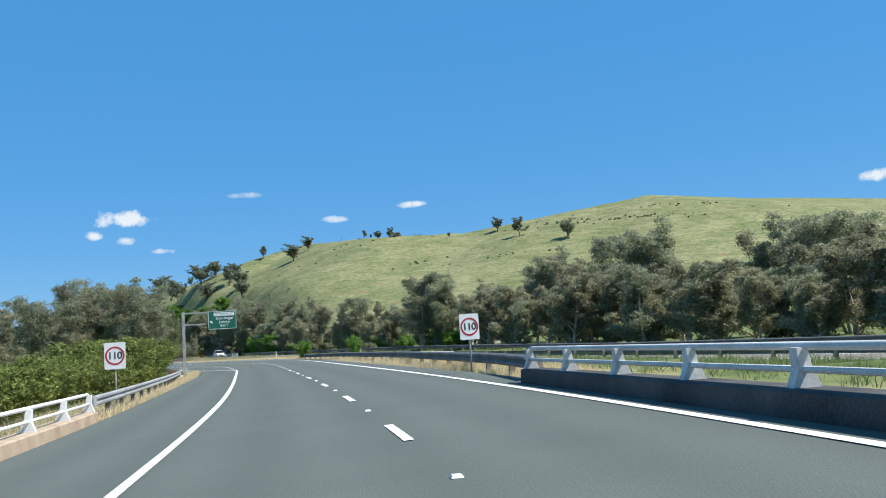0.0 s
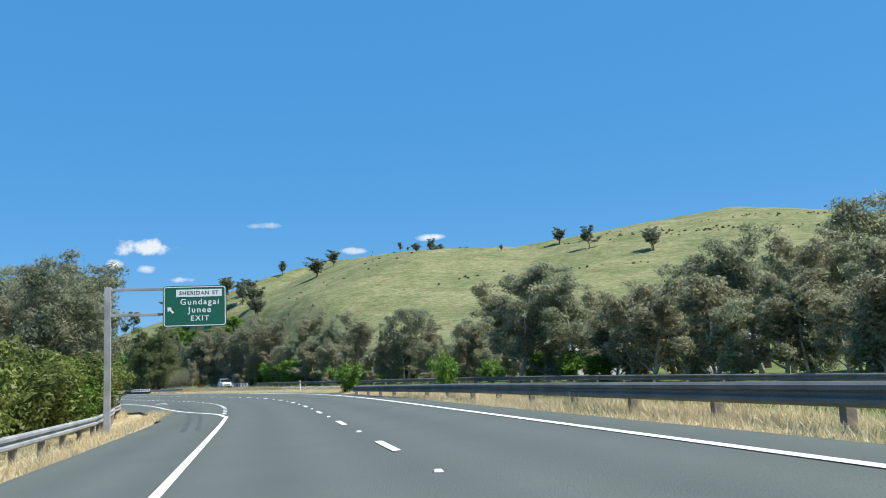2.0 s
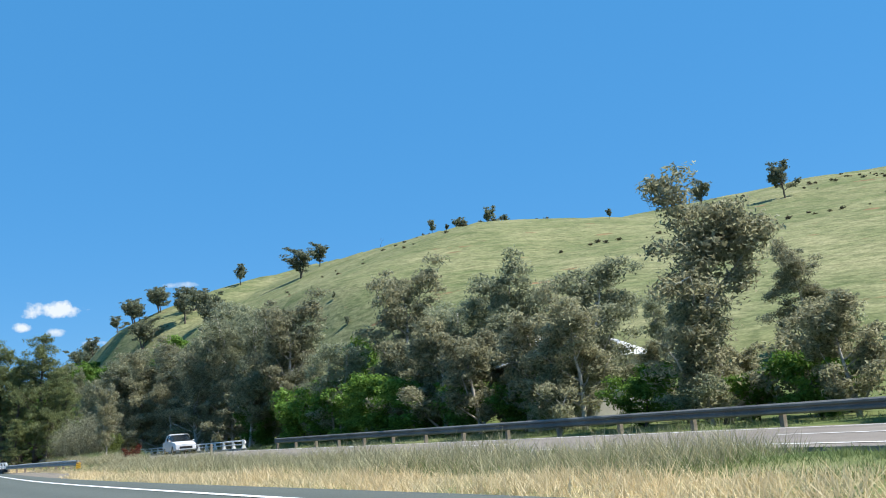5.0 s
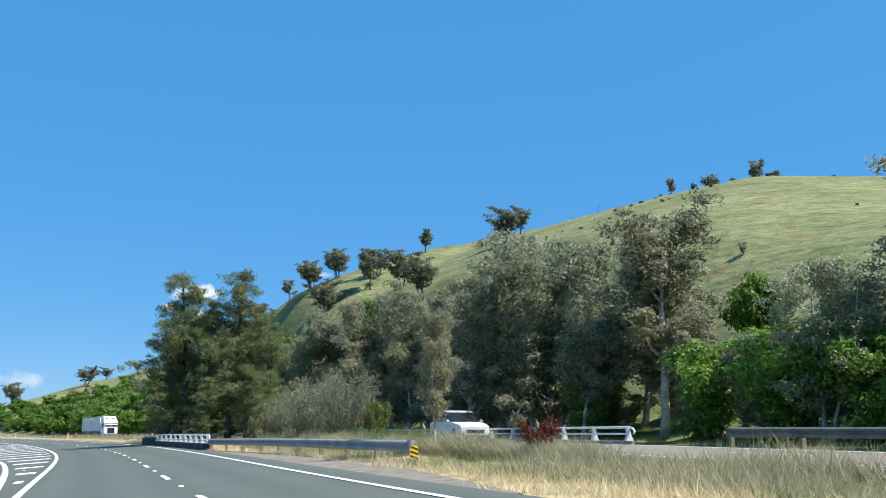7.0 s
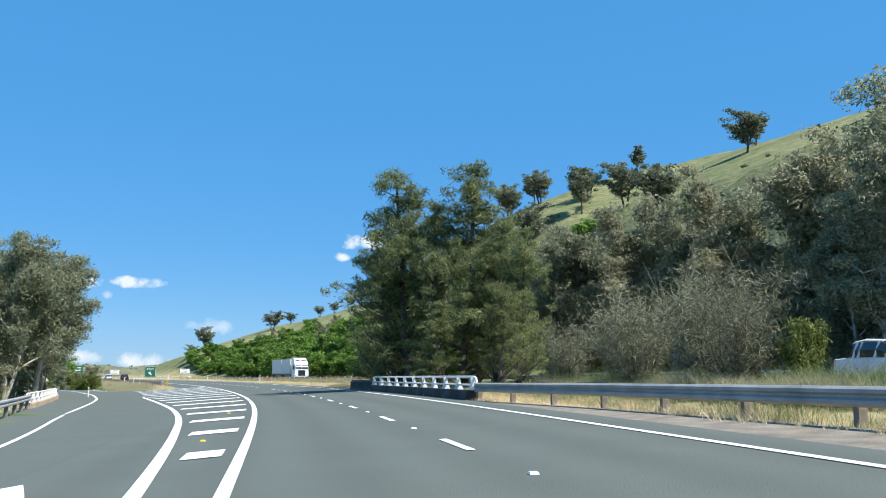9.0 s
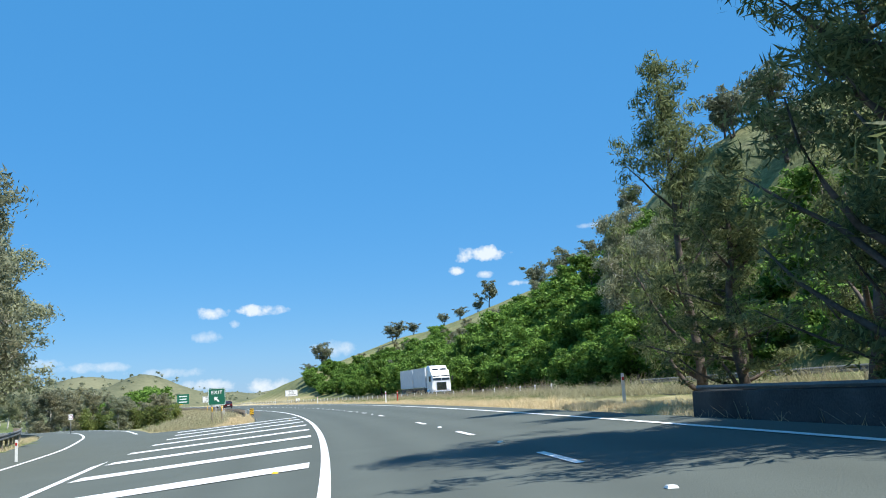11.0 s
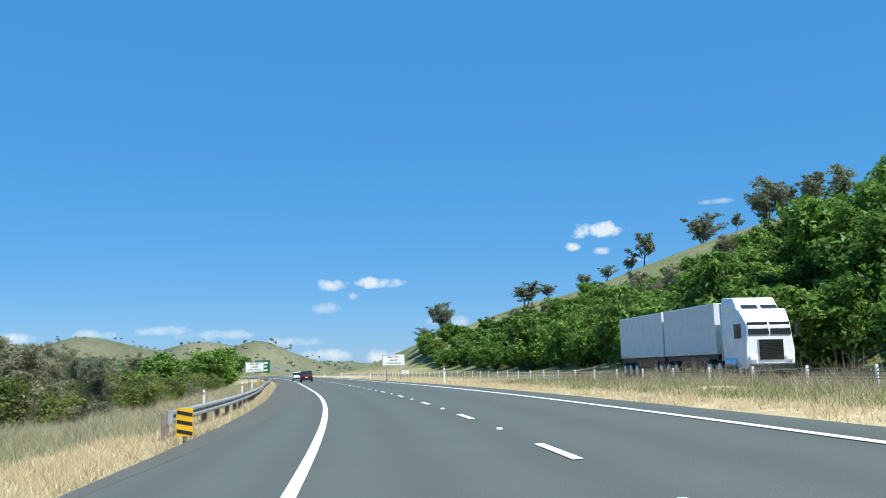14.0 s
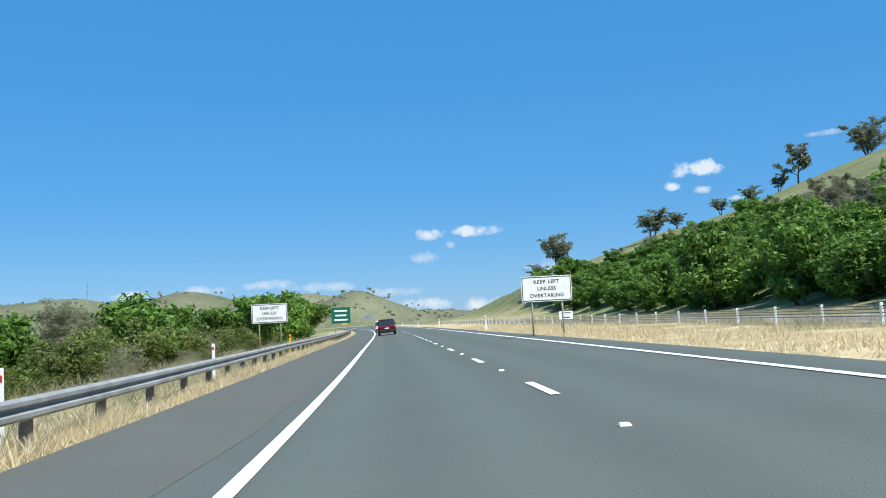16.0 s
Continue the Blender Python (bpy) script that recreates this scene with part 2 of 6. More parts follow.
def surface(name, low, high, scale=8.0, rough=0.85, metal=0.0, bump=0.25, fine=60.0, spec=0.35, detail=6.0, spread=(0.35, 0.65), coords="Object", rand=0.0, coarse=0.6, tracks=0.0):
    """A worn surface: two noises of different size mix two tones; the fine one also gives relief."""
    def build(nt, n, l):
        out, b = n("ShaderNodeOutputMaterial"), n("ShaderNodeBsdfPrincipled")
        tc = n("ShaderNodeTexCoord")
        n1, n2 = n("ShaderNodeTexNoise"), n("ShaderNodeTexNoise")
        n1.inputs["Scale"].default_value, n1.inputs["Detail"].default_value = scale, detail
        n2.inputs["Scale"].default_value, n2.inputs["Detail"].default_value = fine, 3.0
        if coords == "World":
            g = n("ShaderNodeNewGeometry")
            src = g.outputs["Position"]
        else:
            src = tc.outputs["Object"]
        l(src, n1.inputs["Vector"])
        l(src, n2.inputs["Vector"])
        mx = n("ShaderNodeMix")
        mx.data_type = "FLOAT"
        mx.inputs[0].default_value = 1 - coarse
        l(n1.outputs["Fac"], mx.inputs[2])
        l(n2.outputs["Fac"], mx.inputs[3])
        ramp = n("ShaderNodeValToRGB")
        ramp.color_ramp.elements[0].position, ramp.color_ramp.elements[1].position = spread
        ramp.color_ramp.elements[0].color, ramp.color_ramp.elements[1].color = (*low, 1), (*high, 1)
        l(mx.outputs[0], ramp.inputs["Fac"])
        col = ramp.outputs["Color"]
        if rand:
            info, hsv, ma = n("ShaderNodeObjectInfo"), n("ShaderNodeHueSaturation"), n("ShaderNodeMath")
            ma.operation = "MULTIPLY_ADD"
            ma.inputs[1].default_value, ma.inputs[2].default_value = rand, 1 - rand / 2
            l(info.outputs["Random"], ma.inputs[0])
            l(ma.outputs[0], hsv.inputs["Value"])
            l(col, hsv.inputs["Color"])
            col = hsv.outputs["Color"]
        if tracks:
            # wheel paths worn along the lanes
            at, ph, co, am, hs = n("ShaderNodeAttribute"), n("ShaderNodeMath"), n("ShaderNodeMath"), n("ShaderNodeMath"), n("ShaderNodeHueSaturation")
            at.attribute_name = "lat"
            ph.operation, co.operation, am.operation = "MULTIPLY_ADD", "COSINE", "MULTIPLY_ADD"
            ph.inputs[1].default_value, ph.inputs[2].default_value = math.tau / 1.65, -0.59 * math.tau / 1.65
            am.inputs[1].default_value, am.inputs[2].default_value = -tracks, 1.0
            l(at.outputs["Fac"], ph.inputs[0])
            l(ph.outputs[0], co.inputs[0])
            l(co.outputs[0], am.inputs[0])
            l(am.outputs[0], hs.inputs["Value"])
            l(col, hs.inputs["Color"])
            col = hs.outputs["Color"]
        l(col, b.inputs["Base Color"])
        b.inputs["Roughness"].default_value, b.inputs["Metallic"].default_value = rough, metal
        b.inputs["Specular IOR Level"].default_value = spec
        if bump:
            bp = n("ShaderNodeBump")
            bp.inputs["Strength"].default_value, bp.inputs["Distance"].default_value = bump, 0.02
            l(n2.outputs["Fac"], bp.inputs["Height"])
            l(bp.outputs["Normal"], b.inputs["Normal"])
        l(b.outputs[0], out.inputs["Surface"])
    return material(name, build)


def leaf_material(name, dark, light, trans=0.3, rand=0.35):
    """Leaves: a tone of its own for each leaf and each tree, and light that passes through."""
    def build(nt, n, l):
        out = n("ShaderNodeOutputMaterial")
        geo, info = n("ShaderNodeNewGeometry"), n("ShaderNodeObjectInfo")
        mx = n("ShaderNodeMix")
        mx.data_type = "RGBA"
        mx.inputs[6].default_value, mx.inputs[7].default_value = (*dark, 1), (*light, 1)
        l(geo.outputs["Random Per Island"], mx.inputs["Factor"])
        hsv, ma = n("ShaderNodeHueSaturation"), n("ShaderNodeMath")
        ma.operation = "MULTIPLY_ADD"
        ma.inputs[1].default_value, ma.inputs[2].default_value = rand, 1 - rand / 2
        l(info.outputs["Random"], ma.inputs[0])
        l(ma.outputs[0], hsv.inputs["Value"])
        l(mx.outputs[2], hsv.inputs["Color"])
        d, t, g = n("ShaderNodeBsdfDiffuse"), n("ShaderNodeBsdfTranslucent"), n("ShaderNodeBsdfGlossy")
        g.inputs["Roughness"].default_value = 0.45
        g.inputs["Color"].default_value = (0.6, 0.62, 0.6, 1)
        l(hsv.outputs["Color"], d.inputs["Color"])
        l(hsv.outputs["Color"], t.inputs["Color"])
        m1, m2 = n("ShaderNodeMixShader"), n("ShaderNodeMixShader")
        m1.inputs["Fac"].default_value, m2.inputs["Fac"].default_value = trans, 0.015
        l(d.outputs[0], m1.inputs[1])
        l(t.outputs[0], m1.inputs[2])
        l(m1.outputs[0], m2.inputs[1])
        l(g.outputs[0], m2.inputs[2])
        l(m2.outputs[0], out.inputs["Surface"])
    return material(name, build)


M = {}
M["shoulder"] = surface("shoulder_asphalt", (0.086, 0.088, 0.074), (0.126, 0.126, 0.107), 0.7, 0.9, bump=0.5, fine=40, spec=0.3, coords="World", spread=(0.2, 0.8), coarse=0.4)
M["asphalt"] = surface("asphalt", (0.080, 0.092, 0.080), (0.114, 0.129, 0.112), 0.5, 0.88, bump=0.5, fine=45, spec=0.3, coords="World", spread=(0.2, 0.8), tracks=0.06, coarse=0.4)
M["old_asphalt"] = surface("old_asphalt", (0.16, 0.14, 0.12), (0.24, 0.21, 0.18), 0.6, 0.9, bump=0.4, fine=45, coords="World")
M["paint"] = surface("road_paint", (0.52, 0.52, 0.50), (0.80, 0.80, 0.78), 3.0, 0.7, bump=0.2, fine=30, coords="World", spread=(0.3, 0.5))
M["gravel"] = surface("gravel_verge", (0.14, 0.12, 0.095), (0.27, 0.235, 0.185), 2.0, 0.95, bump=0.7, fine=25, coords="World")
M["concrete"] = surface("concrete", (0.17, 0.165, 0.155), (0.34, 0.33, 0.31), 1.2, 0.9, bump=0.3, fine=40, coords="World")
M["tan_concrete"] = surface("tan_concrete", (0.30, 0.22, 0.15), (0.48, 0.38, 0.27), 1.5, 0.9, bump=0.3, fine=40, coords="World")
# near-black tone holds the shade of the road-facing kerb and wall sides
M["shade_concrete"] = surface("shaded_concrete", (0.025, 0.025, 0.026), (0.09, 0.088, 0.085), 1.0, 0.9, bump=0.4, fine=30, coords="World")
M["galvanised"] = surface("galvanised_steel", (0.22, 0.225, 0.22), (0.40, 0.405, 0.395), 1.4, 0.65, 0.15, 0.1, 40, coords="World")
M["weathered_steel"] = surface("weathered_steel", (0.09, 0.092, 0.09), (0.20, 0.20, 0.19), 1.1, 0.7, 0.1, 0.15, 40, coords="World")
M["white_metal"] = surface("white_painted_steel", (0.62, 0.62, 0.60), (0.82, 0.82, 0.80), 2.0, 0.5, 0.0, 0.08, 30, coords="World")
M["pale_rail"] = surface("weathered_pale_paint", (0.36, 0.36, 0.34), (0.62, 0.62, 0.59), 1.6, 0.7, 0.0, 0.12, 30, coords="World")
M["timber"] = surface("grey_timber", (0.16, 0.13, 0.10), (0.32, 0.27, 0.22), 6.0, 0.9, 0.0, 0.4, 40)
M["bark"] = surface("pale_bark", (0.26, 0.23, 0.19), (0.66, 0.62, 0.56), 1.5, 0.9, 0.0, 0.5, 14, coords="Object")
M["dark_bark"] = surface("dark_bark", (0.055, 0.045, 0.037), (0.15, 0.12, 0.10), 2.0, 0.95, 0.0, 0.6, 14)
M["gum_leaf"] = leaf_material("gum_leaf", (0.15, 0.165, 0.098), (0.45, 0.465, 0.30), 0.62)
M["gum_leaf_brown"] = leaf_material("gum_leaf_brown", (0.165, 0.163, 0.098), (0.47, 0.455, 0.29), 0.62)
M["paddock_leaf"] = leaf_material("paddock_leaf", (0.10, 0.115, 0.072), (0.28, 0.30, 0.20), 0.45)
M["oak_leaf"] = leaf_material("she_oak_leaf", (0.075, 0.098, 0.042), (0.29, 0.325, 0.14), 0.55)
M["green_leaf"] = leaf_material("green_leaf", (0.066, 0.132, 0.022), (0.215, 0.355, 0.07), 0.4)
M["olive_leaf"] = leaf_material("olive_leaf", (0.075, 0.105, 0.025), (0.25, 0.29, 0.085), 0.45)
M["red_leaf"] = leaf_material("red_leaf", (0.06, 0.02, 0.012), (0.20, 0.05, 0.03), 0.3)
M["dead_twig"] = leaf_material("dead_twig", (0.15, 0.155, 0.10), (0.33, 0.33, 0.22), 0.3)
M["dry_grass"] = leaf_material("dry_grass", (0.52, 0.41, 0.23), (0.82, 0.70, 0.46), 0.4, 0.0)
M["green_grass"] = leaf_material("green_grass", (0.10, 0.15, 0.045), (0.27, 0.31, 0.14), 0.35, 0.0)
M["weed"] = leaf_material("seeding_weed", (0.20, 0.15, 0.09), (0.46, 0.38, 0.25), 0.3, 0.0)
M["grey_grass"] = leaf_material("seeding_grass", (0.25, 0.235, 0.135), (0.52, 0.48, 0.31), 0.35, 0.0)


def land_material():
    def build(nt, n, l):
        out, b = n("ShaderNodeOutputMaterial"), n("ShaderNodeBsdfPrincipled")
        b.inputs["Roughness"].default_value = 0.95
        b.inputs["Specular IOR Level"].default_value = 0.1
        geo = n("ShaderNodeNewGeometry")

        def tone(scale, detail, low, high, a, c, stretch=None):
            t, r = n("ShaderNodeTexNoise"), n("ShaderNodeValToRGB")
            t.inputs["Scale"].default_value, t.inputs["Detail"].default_value = scale, detail
            if stretch:
                mp = n("ShaderNodeMapping")
                mp.inputs["Scale"].default_value = stretch
                l(geo.outputs["Position"], mp.inputs["Vector"])
                l(mp.outputs[0], t.inputs["Vector"])
            else:
                l(geo.outputs["Position"], t.inputs["Vector"])
            r.color_ramp.elements[0].position, r.color_ramp.elements[1].position = a, c
            r.color_ramp.elements[0].color, r.color_ramp.elements[1].color = (*low, 1), (*high, 1)
            l(t.outputs["Fac"], r.inputs["Fac"])
            return r.outputs["Color"], t.outputs["Fac"]

        def mixed(f, a, c):
            m = n("ShaderNodeMix")
            m.data_type = "RGBA"
            l(f, m.inputs["Factor"])
            l(a, m.inputs[6])
            l(c, m.inputs[7])
            return m.outputs[2]
        dry, f1 = tone(1.1, 8, (0.34, 0.26, 0.14), (0.62, 0.50, 0.30), 0.3, 0.7)
        green, _ = tone(0.5, 8, (0.075, 0.11, 0.032), (0.17, 0.19, 0.075), 0.35, 0.65)
        # pasture: green with bands and patches of straw colour
        past, _ = tone(0.10, 10, (0.140, 0.165, 0.075), (0.265, 0.260, 0.145), 0.38, 0.66)
        straw, _ = tone(0.35, 10, (0.125, 0.155, 0.068), (0.30, 0.28, 0.165), 0.35, 0.7, (0.6, 0.6, 3.0))
        mm = n("ShaderNodeMix")
        mm.data_type = "RGBA"
        mm.inputs["Factor"].default_value = 0.45
        l(past, mm.inputs[6])
        l(straw, mm.inputs[7])
        earth, fe = tone(0.21, 12, (0, 0, 0), (1, 1, 1), 0.655, 0.70, (1.0, 1.0, 3.5))
        ec = n("ShaderNodeRGB")
        ec.outputs[0].default_value = (0.23, 0.15, 0.085, 1)
        pasture = mixed(earth, mm.outputs[2], ec.outputs[0])
        at1, at2 = n("ShaderNodeAttribute"), n("ShaderNodeAttribute")
        at1.attribute_name, at2.attribute_name = "dry", "hill"
        c = mixed(at1.outputs["Fac"], green, dry)
        # grazed terraces and tussocks on the hill
        tuss, _ = tone(0.9, 6, (0.70, 0.72, 0.66), (1.12, 1.10, 1.05), 0.36, 0.60, (1.0, 1.0, 4.0))
        grain, _ = tone(4.0, 3, (0.78, 0.80, 0.74), (1.14, 1.12, 1.08), 0.35, 0.65)
        for layer in (tuss, grain):
            mu = n("ShaderNodeMix")
            mu.data_type, mu.blend_type = "RGBA", "MULTIPLY"
            mu.inputs["Factor"].default_value = 1.0
            l(pasture, mu.inputs[6])
            l(layer, mu.inputs[7])
            pasture = mu.outputs[2]
        c = mixed(at2.outputs["Fac"], c, pasture)
        l(c, b.inputs["Base Color"])
        bp = n("ShaderNodeBump")
        bp.inputs["Strength"].default_value, bp.inputs["Distance"].default_value = 0.6, 0.25
        l(f1, bp.inputs["Height"])
        l(bp.outputs["Normal"], b.inputs["Normal"])
        l(b.outputs[0], out.inputs["Surface"])
    return material("land", build)


M["land"] = land_material()


def plain(name, col, rough=0.5, metal=0.0, spec=0.5, coat=0.0, vary=0.12):
    lo = tuple(c * (1 - vary) for c in col)
    hi = tuple(min(1, c * (1 + vary)) for c in col)
    return surface(name, lo, hi, 2.5, rough, metal, 0.03, 40, spec)


M["sign_green"] = plain("sign_green", (0.006, 0.105, 0.06), 0.45)
M["sign_white"] = plain("sign_white", (0.72, 0.73, 0.71), 0.45)
M["sign_black"] = plain("sign_black", (0.015, 0.015, 0.016), 0.5)
M["sign_red"] = plain("sign_red", (0.42, 0.02, 0.04), 0.45)
M["sign_yellow"] = plain("sign_yellow", (0.72, 0.42, 0.01), 0.5)
M["sign_back"] = plain("sign_back", (0.33, 0.34, 0.35), 0.5, 0.4)
M["reflector_red"] = plain("reflector_red", (0.50, 0.03, 0.02), 0.3)
M["car_red"] = plain("car_red", (0.08, 0.008, 0.012), 0.25, 0.2, 0.6)
M["car_white"] = plain("car_white", (0.72, 0.73, 0.74), 0.3, 0.0, 0.6)
M["truck_grey"] = plain("truck_grey", (0.60, 0.62, 0.64), 0.5)
M["black_trim"] = plain("black_trim", (0.012, 0.012, 0.013), 0.5)
M["tyre"] = plain("tyre_rubber", (0.018, 0.018, 0.018), 0.85)
M["chrome"] = plain("chrome", (0.6, 0.61, 0.62), 0.2, 1.0)
M["glass_dark"] = plain("tinted_glass", (0.02, 0.025, 0.03), 0.08, 0.0, 0.8)
M["lamp_red"] = plain("tail_lamp", (0.32, 0.01, 0.01), 0.2)
M["lamp_clear"] = plain("head_lamp", (0.75, 0.76, 0.78), 0.1)
M["roof_iron"] = plain("roof_iron", (0.55, 0.56, 0.56), 0.5, 0.2)
M["brick"] = plain("house_brick", (0.26, 0.13, 0.09), 0.9)
M["render_wall"] = plain("house_wall", (0.55, 0.52, 0.46), 0.85)


# ---------------------------------------------------------------- building helpers
def mesh_object(name, verts, faces, mat, parent=None, smooth_shade=False):
    me = bpy.data.meshes.new(name)
    me.from_pydata([tuple(v) for v in verts], [], [tuple(f) for f in faces])
    me.materials.append(mat)
    if smooth_shade:
        me.polygons.foreach_set("use_smooth", [True] * len(me.polygons))
    me.update()
    ob = new(name, me)
    if parent:
        ob.parent = parent
    return ob


def part(name, bm, mat, parent, label="", smooth_shade=False):
    me = bpy.data.meshes.new(name)
    bm.normal_update()
    bm.to_mesh(me)
    bm.free()
    me.materials.append(mat)
    if smooth_shade:
        me.polygons.foreach_set("use_smooth", [True] * len(me.polygons))
    ob = new(name, me)
    if parent:
        ob.parent = parent
    if label:
        tagged(ob, label)
    return ob


def thing(name, m, label, category, group=""):
    ob = new(name)
    ob.empty_display_size = 0.2
    ob.matrix_world = m
    return tagged(ob, label, category, group)


def add_box(bm, size, at=(0, 0, 0), rot=None, bevel=0.0, taper=1.0):
    v = bmesh.ops.create_cube(bm, size=1.0)["verts"]
    bmesh.ops.scale(bm, vec=size, verts=v)
    if taper != 1.0:
        for w in v:
            if w.co.z > 0:
                w.co.x *= taper
                w.co.y *= taper
    if bevel:
        es = list({e for w in v for e in w.link_edges})
        r = bmesh.ops.bevel(bm, geom=es, offset=bevel, segments=2, affect="EDGES", profile=0.6)
        v = list({w for f in r["faces"] for w in f.verts} | {w for w in v if w.is_valid})
    mat = Matrix.Translation(at) @ (rot.to_4x4() if rot else Matrix())
    bmesh.ops.transform(bm, matrix=mat, verts=v)
    return v


def add_tube(bm, pts, radii, sides=8, cap=True):
    """A round bar through points."""
    pts = [Vector(p) for p in pts]
    rings = []
    for i, p in enumerate(pts):
        d = (pts[min(i + 1, len(pts) - 1)] - pts[max(i - 1, 0)]).normalized()
        a = d.orthogonal().normalized() if abs(d.z) > 0.95 else d.cross(Vector((0, 0, 1))).normalized()
        b = d.cross(a)
        r = radii[i] if isinstance(radii, (list, tuple)) else radii
        rings.append([bm.verts.new(p + (a * math.cos(k * math.tau / sides) + b * math.sin(k * math.tau / sides)) * r) for k in range(sides)])
    for r0, r1 in zip(rings, rings[1:]):
        for k in range(sides):
            bm.faces.new((r0[k], r0[(k + 1) % sides], r1[(k + 1) % sides], r1[k]))
    if cap:
        bm.faces.new(rings[0][::-1])
        bm.faces.new(rings[-1])


def add_plate(bm, pts, t):
    """A flat plate: outline in x, z (front at y = 0), thickness t to the back."""
    a = [bm.verts.new((x, 0, z)) for x, z in pts]
    b = [bm.verts.new((x, t, z)) for x, z in pts]
    bm.faces.new(a)
    bm.faces.new(b[::-1])
    for i in range(len(pts)):
        j = (i + 1) % len(pts)
        bm.faces.new((a[j], a[i], b[i], b[j]))


def rounded(w, h, r, seg=5):
    out = []
    for cx, cz, a0 in ((w / 2 - r, h / 2 - r, 0), (-w / 2 + r, h / 2 - r, 90), (-w / 2 + r, -h / 2 + r, 180), (w / 2 - r, -h / 2 + r, 270)):
        for k in range(seg + 1):
            a = radians(a0 + 90 * k / seg)
            out.append((cx + r * math.cos(a), cz + r * math.sin(a)))
    return out


def stations(s0, s1, step=2.0):
    n = max(2, int(round((s1 - s0) / step)) + 1)
    return [s0 + (s1 - s0) * k / (n - 1) for k in range(n)]


def ribbon(name, s0, s1, left, right, z_of, mat, step=2.0, across=1, skirt=0.0):
    """A strip laid along the road between two offsets (numbers or functions of s)."""
    lf = left if callable(left) else (lambda s: left)
    rf = right if callable(right) else (lambda s: right)
    verts, faces, st = [], [], stations(s0, s1, step)
    cols = across + 1 + (2 if skirt else 0)
    for s in st:
        row = [lf(s) + (rf(s) - lf(s)) * k / across for k in range(across + 1)]
        zs = [z_of(s, la) for la in row]
        if skirt:
            row, zs = [row[0] - 0.12] + row + [row[-1] + 0.12], [zs[0] - skirt] + zs + [zs[-1] - skirt]
        for la, z in zip(row, zs):
            verts.append((*xy(s, la), z))
    for i in range(len(st) - 1):
        for k in range(cols - 1):
            a = i * cols + k
            faces.append((a, a + 1, a + cols + 1, a + cols))
    return mesh_object(name, verts, faces, mat)


# ---------------------------------------------------------------- ground: one sheet to the horizon
def build_ground():
    def spaced(lo, hi, fine_lo, fine_hi, step):
        a = list(np.arange(fine_lo, fine_hi + 0.1, step))
        g, v = step, fine_hi
        while v < hi:
            g *= 1.22
            v += g
            a.append(v)
        g, v = step, fine_lo
        while v > lo:
            g *= 1.22
            v -= g
            a.insert(0, v)
        return np.array(a)
    xs, ys = spaced(-4200, 4200, -330, 110, 3.0), spaced(-3000, 4400, -60, 520, 3.0)
    gx, gy = np.meshgrid(xs, ys)
    px, py = gx.ravel(), gy.ravel()
    z, s, lat, other, hill = land_height(px, py)
    rng = np.random.default_rng(3)
    rough = rng.normal(0, 0.05, len(z))
    on_road = (np.abs(lat) < 9) | (np.abs(lat - other) < 5.2)
    ramp = (lat < 0) & (lat > np.interp(s, [80, 110, 224, 285, 340, 430], [-6, -7, -11, -17, -28, -54])) & (s > 80) & (s < 440)
    z = z + np.where(on_road | ramp, -0.14, rough)
    nx, ny = len(xs), len(ys)
    i, j = np.meshgrid(np.arange(nx - 1), np.arange(ny - 1))
    a = (j * nx + i).ravel()
    faces = np.stack([a, a + 1, a + nx + 1, a + nx], 1)
    me = bpy.data.meshes.new("ground")
    me.from_pydata(np.stack([px, py, z], 1).tolist(), [], faces.tolist())
    me.polygons.foreach_set("use_smooth", [True] * len(me.polygons))
    # grass is dry beside the carriageways, green in the wide median and on the slopes
    dry = np.clip(1.35 - np.abs(lat - 7.5) / 3.2, 0, 1) * (s > 170)
    dry = np.maximum(dry, np.clip(1.3 - np.abs(lat - 8.5) / 7, 0, 1) * smooth((s - 262) / 20))
    dry = np.maximum(dry, np.clip(1.2 - np.abs(lat + 6) / 4, 0, 1) * (s < 130))
    dry = np.maximum(dry, smooth((s - 285) / 10) * np.clip(1.2 - np.abs(lat + 8) / 7, 0, 1))
    dry = np.maximum(dry, np.clip(1.1 - np.abs(lat - 7) / 1.6, 0, 1) * (s < 172))
    dry = np.maximum(dry, np.clip(1.2 - np.abs(lat - other - 10) / 5.0, 0, 1) * smooth((s - 335) / 25) * 0.7)
    dry = np.maximum(dry, np.clip(1.3 - np.abs(lat - other - 13) / 8.0, 0, 1) * smooth((s - 395) / 20) * (0.38 + 0.22 * np.sin(0.31 * s + 0.4 * lat)))
    at = me.attributes.new("dry", "FLOAT", "POINT")
    at.data.foreach_set("value", dry.astype(np.float32))
    hv = np.maximum(smooth((hill - 1.5) / 4.0), smooth((np.hypot(px + 90, py - 200) - 350) / 200))
    # the cut slope below the green trees is bare and dry
    cut = np.clip(1.2 - np.abs(lat - other - 10) / 5.0, 0, 1) * smooth((s - 335) / 25)
    cut = np.maximum(cut, 0.8 * np.clip(1.3 - np.abs(lat - other - 13) / 8.0, 0, 1) * smooth((s - 395) / 20))
    hv = hv * (1 - 0.9 * cut)
    at = me.attributes.new("hill", "FLOAT", "POINT")
    at.data.foreach_set("value", hv.astype(np.float32))
    me.materials.append(M["land"])
    tagged(new("ground", me), "green pasture hill and grassy verges turning dry beside the road", "ground", kind="structure")


build_ground()

